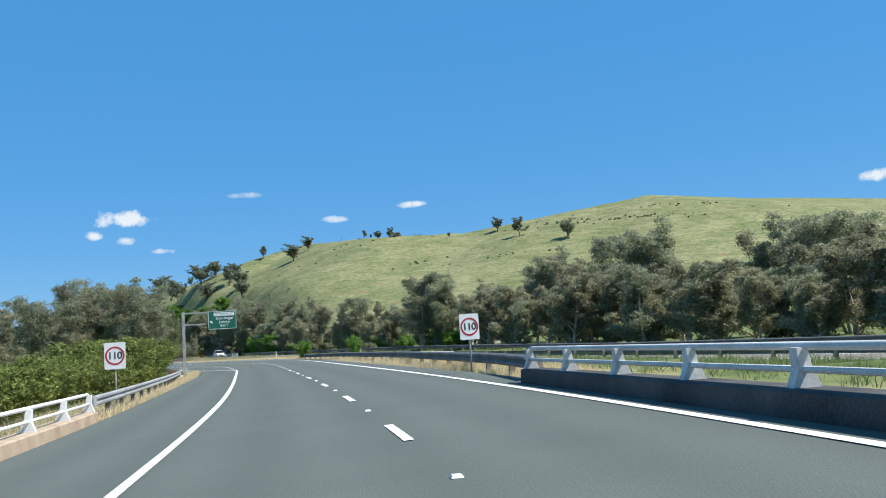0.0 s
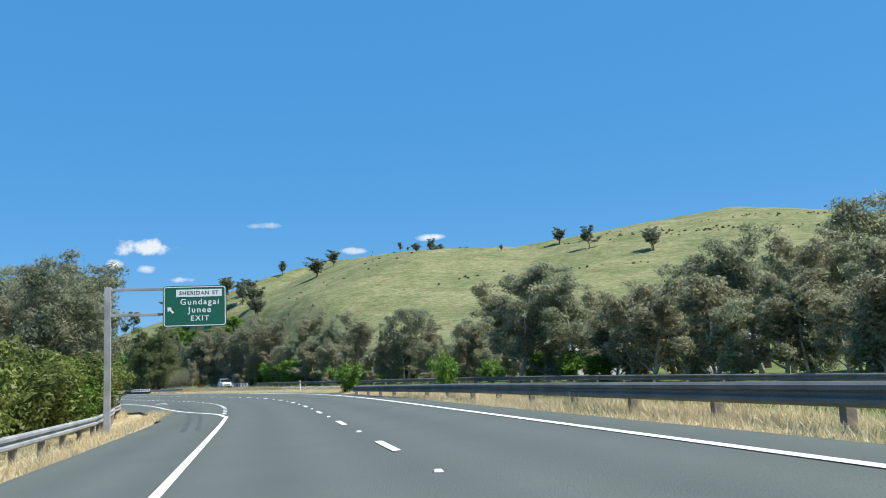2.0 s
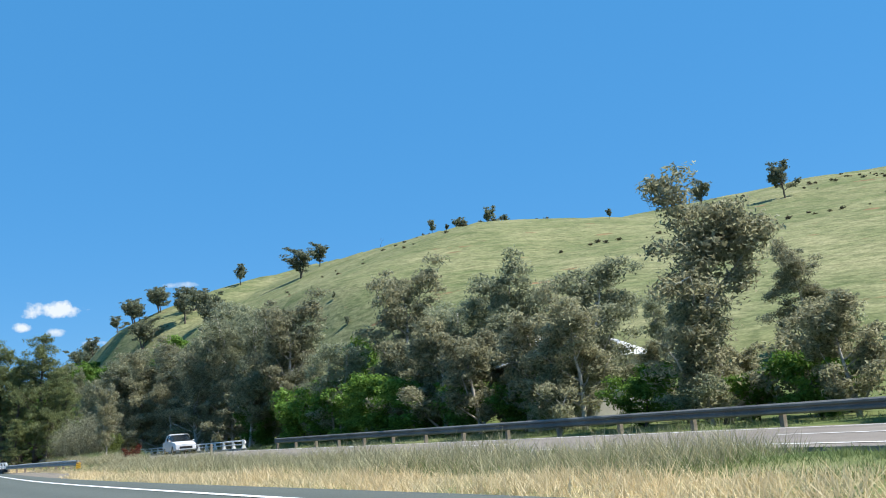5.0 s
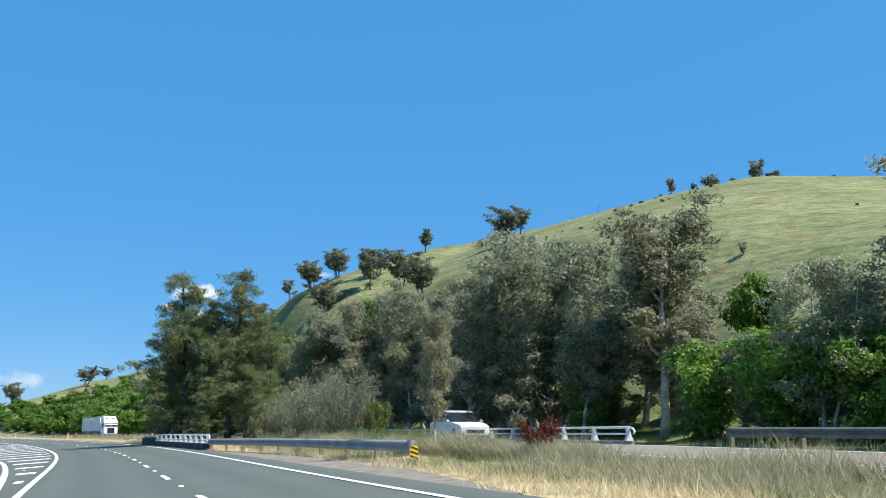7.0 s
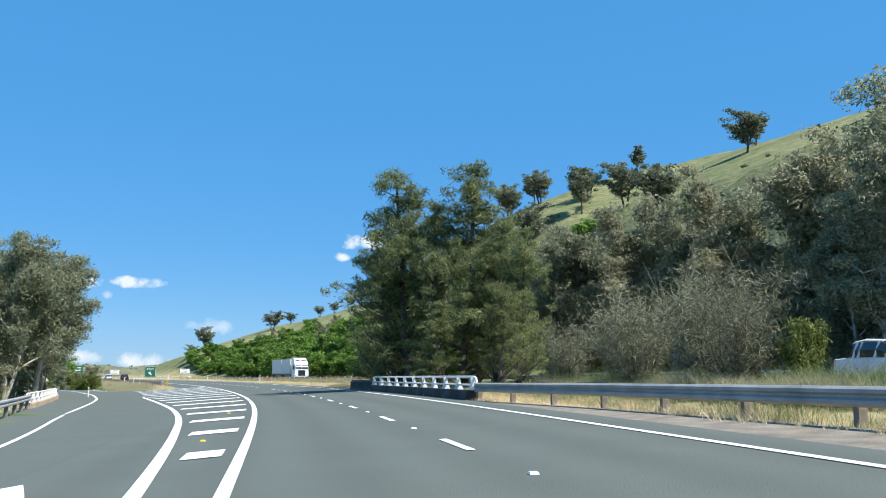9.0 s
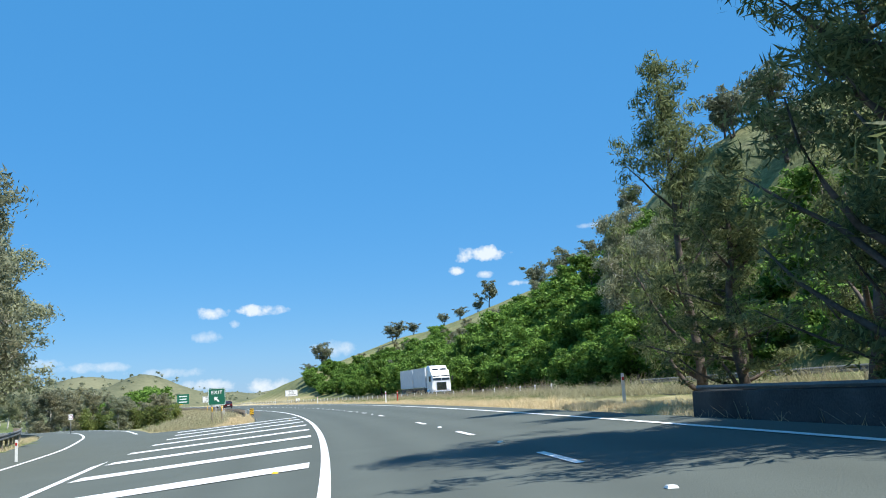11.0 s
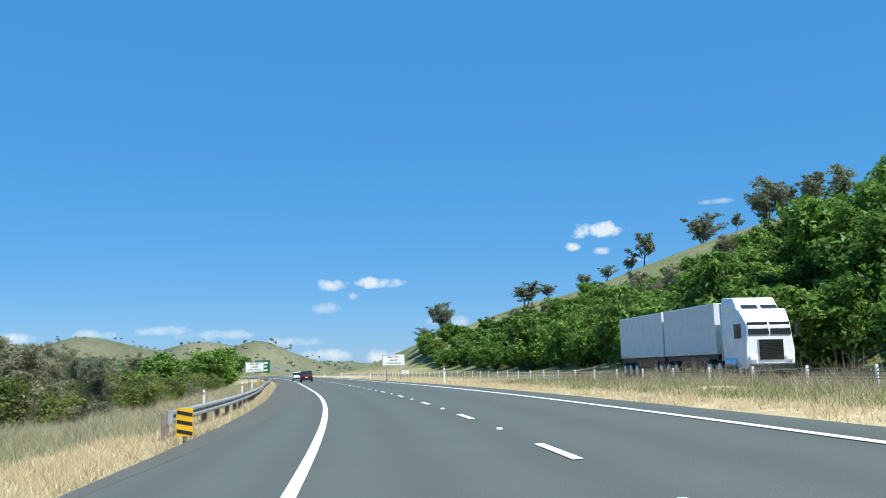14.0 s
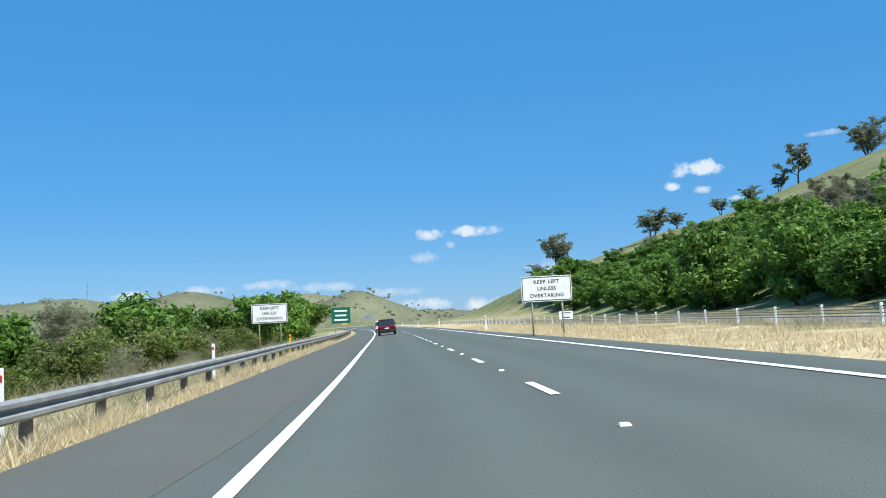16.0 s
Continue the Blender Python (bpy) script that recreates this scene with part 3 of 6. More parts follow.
# ---------------------------------------------------------------- carriageways
main_z = lambda s, la: road_z(la) + 0.0
other_z = lambda s, la: OTHER_Z(s)
MAIN_LEFT, MAIN_RIGHT = -3.9, 6.35
road = ribbon("road", -120, 900, MAIN_LEFT, MAIN_RIGHT, main_z, M["asphalt"], 2.0, 4, 0.35)
_at = road.data.attributes.new("lat", "FLOAT", "POINT")
_at.data.foreach_set("value", np.array([MAIN_LEFT - 0.12, *np.linspace(MAIN_LEFT, MAIN_RIGHT, 5), MAIN_RIGHT + 0.12] * (len(road.data.vertices) // 7), np.float32))
tagged(road, "grey asphalt dual-lane highway carriageway with white lines", "road", kind="structure")
exit_edge = lambda s: EXIT_LEFT(s) - 1.7 - 1.2 * (s > 110)
exit_right = lambda s: MAIN_LEFT + 0.02 if s < 289 else min(MAIN_LEFT - 0.125, ISLAND_LEFT(s) + 0.9)
ramp_z = lambda s, la: road_z(la) - max(0.0, s - 300) * 0.012
exit_lane = ribbon("exit_lane", 84, 430, lambda s: min(exit_edge(s), MAIN_LEFT - 0.3), exit_right, lambda s, la: ramp_z(s, la) + 0.003, M["asphalt"], 2.0, 3, 0.35)
tagged(exit_lane, "grey asphalt exit lane curving away from the highway", "road", kind="structure")
other = ribbon("other_carriageway", -200, 900, lambda s: OTHER_LAT(s) - OTHER_HALF, lambda s: OTHER_LAT(s) + OTHER_HALF, other_z, M["old_asphalt"], 3.0, 2, 0.3)
tagged(other, "pale sunlit asphalt carriageway for oncoming traffic", "road", kind="structure")

PAINT_UP = 0.012


def line(name, s0, s1, lat, width, parent, z_of=main_z, label=""):
    f = lat if callable(lat) else (lambda s: lat)
    ob = ribbon(name, s0, s1, lambda s: f(s) - width / 2, lambda s: f(s) + width / 2, lambda s, la: z_of(s, la) + PAINT_UP, M["paint"], 1.5)
    ob.parent = parent
    if label:
        tagged(ob, label)
    return ob


line("edge_line", -120, 80, lerp_table([(12, -0.85), (26, -0.78), (45, -0.79), (60, -0.85), (72, -0.9), (80, -0.95)]), 0.15, road)
line("edge_line", 178, 900, -0.87, 0.17, road)
line("edge_line", -120, 900, 5.43, 0.14, road)
line("edge_line", 80, 430, EXIT_LEFT, 0.15, exit_lane, ramp_z)
line("island_line", 178, 430, ISLAND_LEFT, 0.2, exit_lane, lambda s, la: (road_z(la) if s < 300 else ramp_z(s, la)))
line("edge_line", -150, 800, lambda s: OTHER_LAT(s) - 3.3, 0.14, other, other_z)
line("edge_line", -150, 800, lambda s: OTHER_LAT(s) + 3.3, 0.14, other, other_z)
dash_at = [12.14 + 8.72 * k for k in range(-8, 20)] + [186.40 + 8.63 * k for k in range(0, 9)] + [269.33 + 9.14 * k for k in range(0, 42)]
for s in dash_at:
    line("lane_dash", s - 1.15, s + 1.15, 2.404, 0.13, road)
for s in [84 + 3.0 * k for k in range(31)]:
    line("exit_dash", s, s + 1.1, -1.15, 0.2, road)
for s in [165 + 12 * k for k in range(-14, 30)]:
    f = OTHER_LAT
    line("lane_dash", s, s + 3, lambda q: f(q), 0.13, other, other_z)


def skew_bar(s, width):
    """One diagonal bar of the painted island."""
    verts = []
    right_s = s + min(3.2, 0.35 * max(0.3, -1.5 - ISLAND_LEFT(s)))
    n = 6
    for k in range(n + 1):
        u = k / n
        sc = s + (right_s - s) * u
        la = (ISLAND_LEFT(sc) + 0.35) * (1 - u) + (-0.87 - 0.3) * u
        for ds in (-width / 2, width / 2):
            verts.append((*xy(sc + ds, la), road_z(la) + PAINT_UP + 0.002))
    faces = [(2 * k, 2 * k + 2, 2 * k + 3, 2 * k + 1) for k in range(n)]
    ob = mesh_object("island_bar", verts, faces, M["paint"], road)
    return ob


for k in range(16):
    skew_bar(190.0 + 6.4 * k, 1.4)


def marker(s, lat, mat, parent=road):
    bm = bmesh.new()
    add_box(bm, (0.12, 0.12, 0.03), (0, 0, 0.015), bevel=0.008, taper=0.7)
    ob = part("raised_marker", bm, mat, parent)
    x, y = xy(s, lat)
    ob.matrix_world = pose(x, y, road_z(lat), rz=math.degrees(heading(s)))


for a, b in zip(dash_at, dash_at[1:]):
    if -5 < a < 400 and b - a < 12:
        marker((a + b) / 2, 2.404, M["sign_white"])
for s in range(200, 290, 14):
    marker(s, -1.75, M["sign_yellow"])


def arrow(s, lat):
    """A turn arrow painted in the exit lane."""
    pts = [(-0.1, -2.2), (0.1, -2.2), (0.1, 0.6), (0.45, 0.5), (0.0, 2.2), (-0.75, 0.9), (-0.25, 0.95), (-0.1, 0.6)]
    t = heading(s)
    x0, y0 = xy(s, lat)
    verts = []
    for a, b in pts:
        x = x0 + a * math.cos(t) - b * math.sin(t)
        y = y0 + a * math.sin(t) + b * math.cos(t)
        verts.append((x, y, road_z(lat) + a * CROSSFALL + PAINT_UP))
    mesh_object("turn_arrow", verts, [tuple(range(len(pts)))], M["paint"], exit_lane)


arrow(191.5, -3.5)
arrow(128, -3.1)


def smear(name, s0, s1, lat, width, mat, parent, label):
    ob = ribbon(name, s0, s1, lambda s: lat(s) - width * (0.5 + 0.12 * math.sin(s * 1.7)), lambda s: lat(s) + width * (0.5 + 0.12 * math.sin(s * 2.3)), lambda s, la: road_z(la) + 0.006, mat, 1.0)
    ob.parent = parent
    tagged(ob, label)


# tyre marks swinging into the exit lane
M["rubber"] = surface("rubber_mark", (0.048, 0.055, 0.052), (0.085, 0.098, 0.092), 0.9, 0.9, bump=0.3, fine=9, coords="World", spread=(0.35, 0.6))
smear("tyre_mark", 70, 122, lerp_table([(70, -1.95), (80, -2.45), (92, -3.1), (105, -3.7), (122, -3.5)]), 0.2, M["rubber"], exit_lane, "faint dark curved tyre mark")
smear("tyre_mark", 70, 122, lerp_table([(70, -1.5), (80, -2.0), (92, -2.6), (105, -3.15), (122, -3.0)]), 0.16, M["rubber"], exit_lane, "faint dark curved tyre mark")
# bare gravel shoulder before the second bridge
shoulder = ribbon("gravel_shoulder", 174, 212, MAIN_RIGHT + 0.02, lerp_table([(174, 6.6), (184, 7.9), (196, 8.1), (205, 7.4), (212, 6.6)]), lambda s, la: road_z(la) - 0.03, M["gravel"], 1.0, 4, 0.25)
tagged(shoulder, "bare brown gravel shoulder beside the asphalt", "shoulder", kind="structure")
hard = ribbon("hard_shoulder", 300, 900, MAIN_LEFT + 0.04, lerp_table([(300, MAIN_LEFT + 0.05), (350, -1.32)]), lambda s, la: road_z(la) + 0.004, M["shoulder"], 2.0, 3)
tagged(hard, "brownish worn asphalt shoulder outside the edge line", "shoulder", kind="structure")


# ---------------------------------------------------------------- plants
def leaf_mesh(name, centres, radii, count, leaf, rng, mat, hang=0.0, shell=0.55, flat=1.0):
    """Many small leaf sprays scattered through clumps. leaf: (length, width)."""
    centres, radii = np.asarray(centres, float), np.asarray(radii, float)
    share = radii**2 / (radii**2).sum()
    which = rng.choice(len(centres), count, p=share)
    d = rng.normal(size=(count, 3))
    d[:, 2] = np.where(rng.random(count) < 0.55, np.abs(d[:, 2]), d[:, 2])
    d /= np.linalg.norm(d, axis=1)[:, None]
    r = (shell + (1 - shell) * rng.random(count)) * np.where(rng.random(count) < 0.25, rng.random(count), 1.0)
    wob = 1 + 0.28 * np.sin(5 * d[:, 0] + which) * np.cos(4 * d[:, 1] + 2 * which)
    p = centres[which] + d * (r * wob * radii[which])[:, None] * np.array([1, 1, flat])
    # each spray lies roughly along the skin of its clump and droops a little
    face = d + rng.normal(size=(count, 3)) * 0.42
    face /= np.linalg.norm(face, axis=1)[:, None]
    ax = rng.normal(size=(count, 3))
    ax[:, 2] = ax[:, 2] * (1 - hang) - hang * 1.6
    ax -= face * (ax * face).sum(1)[:, None]
    ax /= np.linalg.norm(ax, axis=1)[:, None] + 1e-9
    side = np.cross(face, ax)
    ln = leaf[0] * (0.6 + 0.8 * rng.random(count))[:, None]
    wd = leaf[1] * (0.6 + 0.8 * rng.random(count))[:, None]
    bend = np.cross(ax, side) * ln * 0.18
    a, b, c = p - ax * ln / 2 + bend, p + side * wd / 2 + ax * ln * 0.1, p + ax * ln / 2 - side * wd / 2
    v = np.stack([a, b, c], 1).reshape(-1, 3)
    me = bpy.data.meshes.new(name)
    me.vertices.add(len(v))
    me.vertices.foreach_set("co", v.astype(np.float32).ravel())
    me.loops.add(3 * count)
    me.loops.foreach_set("vertex_index", np.arange(3 * count, dtype=np.int32))
    me.polygons.add(count)
    me.polygons.foreach_set("loop_start", np.arange(0, 3 * count, 3, dtype=np.int32))
    me.update()
    me.validate()
    me.materials.append(mat)
    return me


def limb_path(start, direction, length, rng, n=5, lift=0.15, wander=0.18):
    pts, p, d = [Vector(start)], Vector(start), Vector(direction).normalized()
    for _ in range(n):
        d = (d + Vector((rng.normal(0, wander), rng.normal(0, wander), rng.normal(0, wander * 0.6) + lift))).normalized()
        p = p + d * (length / n)
        pts.append(p.copy())
    return pts


def make_tree(name, seed, height, spread, leaf, count, leaf_mat, bark_mat, label, category="tree", first=0.3, limbs=8, clump=0.13, hang=0.3, lean=0.05,
              trunks=1, shape="gum", radius=None, flat=0.8, bare=0.0):
    rng = np.random.default_rng(seed)
    ob = thing(name, Matrix(), label, category)
    centres, radii = [], []
    trunk_bm, branch_bm = bmesh.new(), bmesh.new()
    rad = radius or height * 0.017
    for k in range(trunks):
        a = rng.random() * math.tau
        d0 = Vector((math.cos(a) * (lean + 0.16 * (trunks > 1)), math.sin(a) * (lean + 0.16 * (trunks > 1)), 1))
        top = {"gum": 0.82, "oak": 0.97, "round": 0.7, "paddock": 0.75}[shape]
        pts = limb_path((math.cos(a) * 0.2 * (trunks > 1), math.sin(a) * 0.2 * (trunks > 1), -0.3), d0, height * top + 0.3, rng, 8, 0.12, 0.07)
        add_tube(trunk_bm, pts, [rad * (1.25 if i == 0 else 1 - 0.82 * i / 8) / (1 + 0.3 * (trunks - 1)) for i in range(9)], 8)
        for j in range(limbs):
            f = first + (0.97 - first) * (j + rng.random() * 0.8) / limbs
            i = min(7, int(f * 8))
            p = pts[i].lerp(pts[i + 1], f * 8 - i)
            az = rng.random() * math.tau + j * 2.4
            if shape == "oak":
                ln, up = spread * (1.12 - f) * (0.55 + 0.85 * rng.random()), 0.45
            elif shape == "round":
                ln, up = spread * math.sqrt(max(0.15, 1 - (abs(f - 0.45) * 1.5) ** 2)) * (0.8 + 0.35 * rng.random()), 0.45
            else:
                ln, up = spread * (0.55 + 0.6 * rng.random()) * (1.1 - 0.35 * f), 0.7
            lp = limb_path(p, (math.cos(az), math.sin(az), up), ln, rng, 5, 0.14 if shape != "oak" else 0.1, 0.2)
            r0 = rad * (1 - 0.75 * f) * (0.7 if shape == "gum" else 0.55) / (1 + 0.2 * (trunks - 1))
            if shape == "oak":
                limb_bm = bmesh.new()
                add_tube(limb_bm, lp, [max(0.012, r0 * (1 - 0.17 * q)) for q in range(6)], 5)
                part("limb", limb_bm, bark_mat, ob, smooth_shade=True)
            else:
                add_tube(branch_bm, lp, [max(0.012, r0 * (1 - 0.17 * q)) for q in range(6)], 4 if shape == "gum" else 3)
            # twigs
            for q in range(2, 6):
                if rng.random() < bare:
                    continue
                for _ in range(2):
                    c = lp[q] + Vector(rng.normal(0, 1, 3)) * height * 0.035
                    centres.append(c)
                    radii.append(height * clump * (0.55 + 0.7 * rng.random()))
                    if shape == "gum" and rng.random() < 0.4:
                        add_tube(branch_bm, [lp[q], lp[q].lerp(c, 0.6) + Vector((0, 0, 0.1)), c], [r0 * 0.35, r0 * 0.25, 0.008], 3, False)
        if shape in ("gum", "round", "paddock"):
            for _ in range(3):
                centres.append(pts[-1] + Vector(rng.normal(0, 1, 3)) * height * 0.05)
                radii.append(height * clump * (0.7 + 0.5 * rng.random()))
        if shape == "oak":
            for q in range(5):
                centres.append(pts[8 - q % 2] - Vector((0, 0, q * 0.05 * height)))
                radii.append(height * clump * 0.6)
    part("trunk", trunk_bm, bark_mat, ob, smooth_shade=True)
    if shape == "oak":
        branch_bm.free()
    else:
        part("limb_work", branch_bm, bark_mat, ob, smooth_shade=True)
    crown = new("crown", leaf_mesh("crown", centres, radii, count, leaf, rng, leaf_mat, hang, 0.5, flat))
    crown.parent = ob
    return ob


def make_shrub(name, seed, height, width, leaf, count, leaf_mat, label, category="shrub", stems=7, hang=0.0, bare=False):
    rng = np.random.default_rng(seed)
    ob = thing(name, Matrix(), label, category)
    bm, centres, radii = bmesh.new(), [], []
    for k in range(stems):
        a, out = k * 2.4 + rng.random(), (0.35 + 0.65 * rng.random())
        d = Vector((math.cos(a) * out * width / height, math.sin(a) * out * width / height, 1.0))
        lp = limb_path((0.08 * math.cos(a), 0.08 * math.sin(a), -0.1), d, height * (0.75 + 0.3 * rng.random()), rng, 5, 0.05, 0.16)
        add_tube(bm, lp, [0.03 * height / 2.5 * (1 - 0.17 * q) for q in range(6)], 5)
        for q in range(1, 6):
            centres.append(lp[q])
            radii.append(height * (0.16 + 0.10 * rng.random()))
            if bare:
                for _ in range(5):
                    e = lp[q] + Vector((rng.normal(0, 0.25), rng.normal(0, 0.25), abs(rng.normal(0.25, 0.2)))) * height * 0.6
                    add_tube(bm, [lp[q], e], [0.012, 0.004], 3, False)
    part("stem", bm, M["dark_bark"] if not bare else leaf_mat, ob, smooth_shade=True)
    crown = new("foliage", leaf_mesh("foliage", centres, radii, count, leaf, rng, leaf_mat, hang, 0.45, 0.9))
    crown.parent = ob
    return ob


PROTO = {}
GUM = "tall grey-green gum tree with pale bark and open crown"
PROTO["gum_a"] = make_tree("gum_tree", 11, 11, 3.4, (0.235, 0.098), 22000, M["gum_leaf"], M["bark"], GUM, limbs=15, first=0.2, hang=0.45, clump=0.068)
PROTO["gum_b"] = make_tree("gum_tree", 12, 11, 3.0, (0.235, 0.098), 22000, M["gum_leaf"], M["bark"], GUM, limbs=11, first=0.18, hang=0.45, trunks=2, clump=0.066)
PROTO["gum_c"] = make_tree("gum_tree", 13, 11, 3.8, (0.235, 0.098), 20000, M["gum_leaf_brown"], M["bark"], "grey-green gum tree with thin crown and pale limbs", limbs=16, hang=0.45, first=0.16, clump=0.064)
PROTO["gum_d"] = make_tree("gum_tree", 14, 11, 3.2, (0.235, 0.098), 22000, M["gum_leaf"], M["bark"], GUM, limbs=9, hang=0.4, trunks=3, first=0.15, clump=0.066)
PROTO["gum_e"] = make_tree("gum_tree", 19, 11, 3.6, (0.245, 0.105), 22000, M["gum_leaf_brown"], M["bark"], "bushy grey-green gum tree with foliage almost to the ground", limbs=18, hang=0.4, first=0.04, clump=0.068)
PROTO["gum_f"] = make_tree("gum_tree", 27, 11, 3.9, (0.34, 0.15), 13000, M["gum_leaf_brown"], M["bark"], "bushy grey-green gum tree with foliage almost to the ground", limbs=14, hang=0.4, first=0.03, clump=0.075)
PROTO["gum_g"] = make_tree("gum_tree", 28, 11, 3.2, (0.34, 0.15), 13000, M["gum_leaf"], M["bark"], "bushy grey-green gum tree with foliage almost to the ground", limbs=8, hang=0.4, first=0.03, clump=0.075, trunks=2)
PROTO["oak_a"] = make_tree("she_oak", 21, 14, 4.6, (0.34, 0.06), 17000, M["oak_leaf"], M["dark_bark"], "tall dark green she-oak with drooping needle foliage beside the bridge", limbs=30, first=0.03, clump=0.04, hang=0.5, shape="oak", radius=0.26)
PROTO["oak_b"] = make_tree("she_oak", 22, 14, 4.2, (0.34, 0.06), 16000, M["oak_leaf"], M["dark_bark"], "tall dark green she-oak with drooping needle foliage beside the bridge", limbs=28, first=0.03, clump=0.042, hang=0.5, shape="oak", radius=0.24, lean=0.1)
GREEN = "dense bright green broad-leaved tree on the bank"
PROTO["green_a"] = make_tree("broadleaf_tree", 31, 6, 2.4, (0.36, 0.27), 4200, M["green_leaf"], M["dark_bark"], GREEN, limbs=12, first=0.08, clump=0.13, hang=0.15, shape="round")
PROTO["green_b"] = make_tree("broadleaf_tree", 32, 6, 2.1, (0.36, 0.27), 4000, M["green_leaf"], M["dark_bark"], GREEN, limbs=11, first=0.06, clump=0.125, hang=0.15, shape="round", trunks=2)
PROTO["green_c"] = make_tree("broadleaf_tree", 33, 6, 2.7, (0.36, 0.27), 4200, M["green_leaf"], M["dark_bark"], GREEN, limbs=13, first=0.05, clump=0.12, hang=0.15, shape="round")
PROTO["lush"] = make_tree("broadleaf_tree", 34, 6, 2.8, (0.22, 0.16), 9500, M["green_leaf"], M["dark_bark"], GREEN, limbs=16, first=0.03, clump=0.115, hang=0.15, shape="round")
PADDOCK = "lone paddock gum tree on the grassy hill"
PROTO["pad_a"] = make_tree("paddock_tree", 41, 5, 2.9, (0.30, 0.17), 3600, M["paddock_leaf"], M["dark_bark"], PADDOCK, limbs=13, first=0.32, clump=0.10, shape="paddock", flat=0.65, radius=0.14)
PROTO["pad_b"] = make_tree("paddock_tree", 42, 5, 3.2, (0.30, 0.17), 4000, M["paddock_leaf"], M["dark_bark"], PADDOCK, limbs=11, first=0.28, clump=0.10, shape="paddock", flat=0.6, radius=0.15, trunks=2)
PROTO["pad_c"] = make_tree("paddock_tree", 43, 5, 2.3, (0.30, 0.17), 3000, M["paddock_leaf"], M["dark_bark"], PADDOCK, limbs=11, first=0.32, clump=0.10, shape="paddock", flat=0.8, radius=0.12)
PROTO["olive"] = make_shrub("roadside_shrub", 51, 2.6, 1.7, (0.16, 0.075), 8000, M["olive_leaf"], "dense olive-green wattle shrub beside the highway")
PROTO["olive_b"] = make_shrub("roadside_shrub", 52, 2.4, 2.0, (0.16, 0.075), 8000, M["olive_leaf"], "dense olive-green wattle shrub beside the highway", stems=9)
PROTO["bush"] = make_shrub("green_shrub", 53, 1.7, 0.9, (0.15, 0.08), 3200, M["green_leaf"], "small bright green shrub in the grassy median")
PROTO["dead"] = make_shrub("bare_shrub", 54, 3.0, 1.8, (0.22, 0.02), 5000, M["dead_twig"], "leafless grey thicket of twigs beside the guard rail", bare=True, stems=12)
PROTO["red"] = make_shrub("red_shrub", 55, 1.5, 0.9, (0.14, 0.06), 2200, M["red_leaf"], "dark red-leaved shrub in the long median grass", bare=True)
USED = set()


def plant(kind, x, y, height, turn, z=None, wide=1.0, group="", label=""):
    base = {"gum": 11, "oak": 14, "gre": 6, "lus": 6, "pad": 5}.get(kind[:3]) if kind not in ("olive", "olive_b", "bush", "dead", "red") else {"olive": 2.6, "olive_b": 2.4, "bush": 1.7, "dead": 3.0, "red": 1.5}[kind]
    k = height / base
    z = land(x, y) if z is None else z
    m = pose(x, y, z - 0.05, rz=turn) @ Matrix.Diagonal((k * wide, k * wide, k, 1))
    if kind in USED:
        ob = copy_thing(PROTO[kind], m)
        ob.matrix_basis = m
    else:
        USED.add(kind)
        ob = PROTO[kind]
        ob.matrix_basis = m
    return tagged(ob, label, group=group)


prng = np.random.default_rng(77)


def plant_road(kind, s, lat, top, wide=1.0, group="", label="", by_top=True):
    """by_top: top is the height of the tip in the world, else over the ground."""
    x, y = xy(s, lat)
    z = land(x, y)
    return plant(kind, x, y, max(1.0, top - z) if by_top else top, prng.uniform(0, 360), z, wide, group, label)


GUMS = ["gum_a", "gum_b", "gum_c", "gum_d", "gum_e"]
# gums behind the other carriageway
hero = [("gum_b", 112, 24, 10.6), ("gum_a", 109, 28, 9.6), ("gum_d", 140, 26, 9.8), ("gum_e", 154, 26, 9.4), ("gum_c", 183, 28, 11.5), ("gum_a", 102, 40, 11.8), ("gum_c", 91, 35, 9.2),
        ("gum_d", 93, 42, 14.0), ("gum_a", 85, 43, 13.8), ("gum_b", 78, 32, 7.5), ("gum_c", 104, 32, 7.5), ("gum_e", 94, 47, 12.4), ("gum_b", 113, 45, 12.0), ("gum_e", 139, 38, 11.5),
        ]
hero += [("gum_a", 71, 46, 11.5), ("gum_d", 62, 46, 11.0), ("gum_c", 106, 38, 8.0), ("gum_a", 169, 27, 9.8), ("gum_b", 164, 27.5, 8.9), ("gum_e", 161, 25, 6.7), ("gum_d", 174, 26.5, 8.6),
        ("gum_c", 196.5, 24.7, 11.6), ("gum_b", 214, 29, 14.8), ("gum_e", 205, 26, 9.5), ("gum_e", 233, 26, 12.2), ("gum_c", 240, 24, 8.2), ("gum_e", 249, 25, 13.0), ("gum_a", 239, 24, 12.6),
        ("gum_c", 228, 26, 11.0), ("gum_d", 220, 24, 11.3), ("gum_e", 222, 22, 8.2), ("gum_c", 209, 21, 8.5), ("gum_a", 200, 22.5, 7.5), ("gum_d", 186, 24, 7.5), ("gum_e", 224, 30, 12.6)]
for kind, s, lat, top in hero:
    plant_road(kind, s, lat, top * (0.93 if s < 100 and lat > 40 else 1.03), 1.2, "gum trees along the highway")
for k in range(124):
    s = 8 + k * 2.0 + prng.uniform(-1.2, 1.2)
    lat = OTHER_LAT(s) + prng.uniform(8.6, 14) + (2 if s < 60 else 0)
    plant_road(["gum_f", "gum_g"][k % 2], s, lat, prng.uniform(3.6, 7.4) + (1.2 if s > 200 else 0), 1.3, "gum trees along the highway")
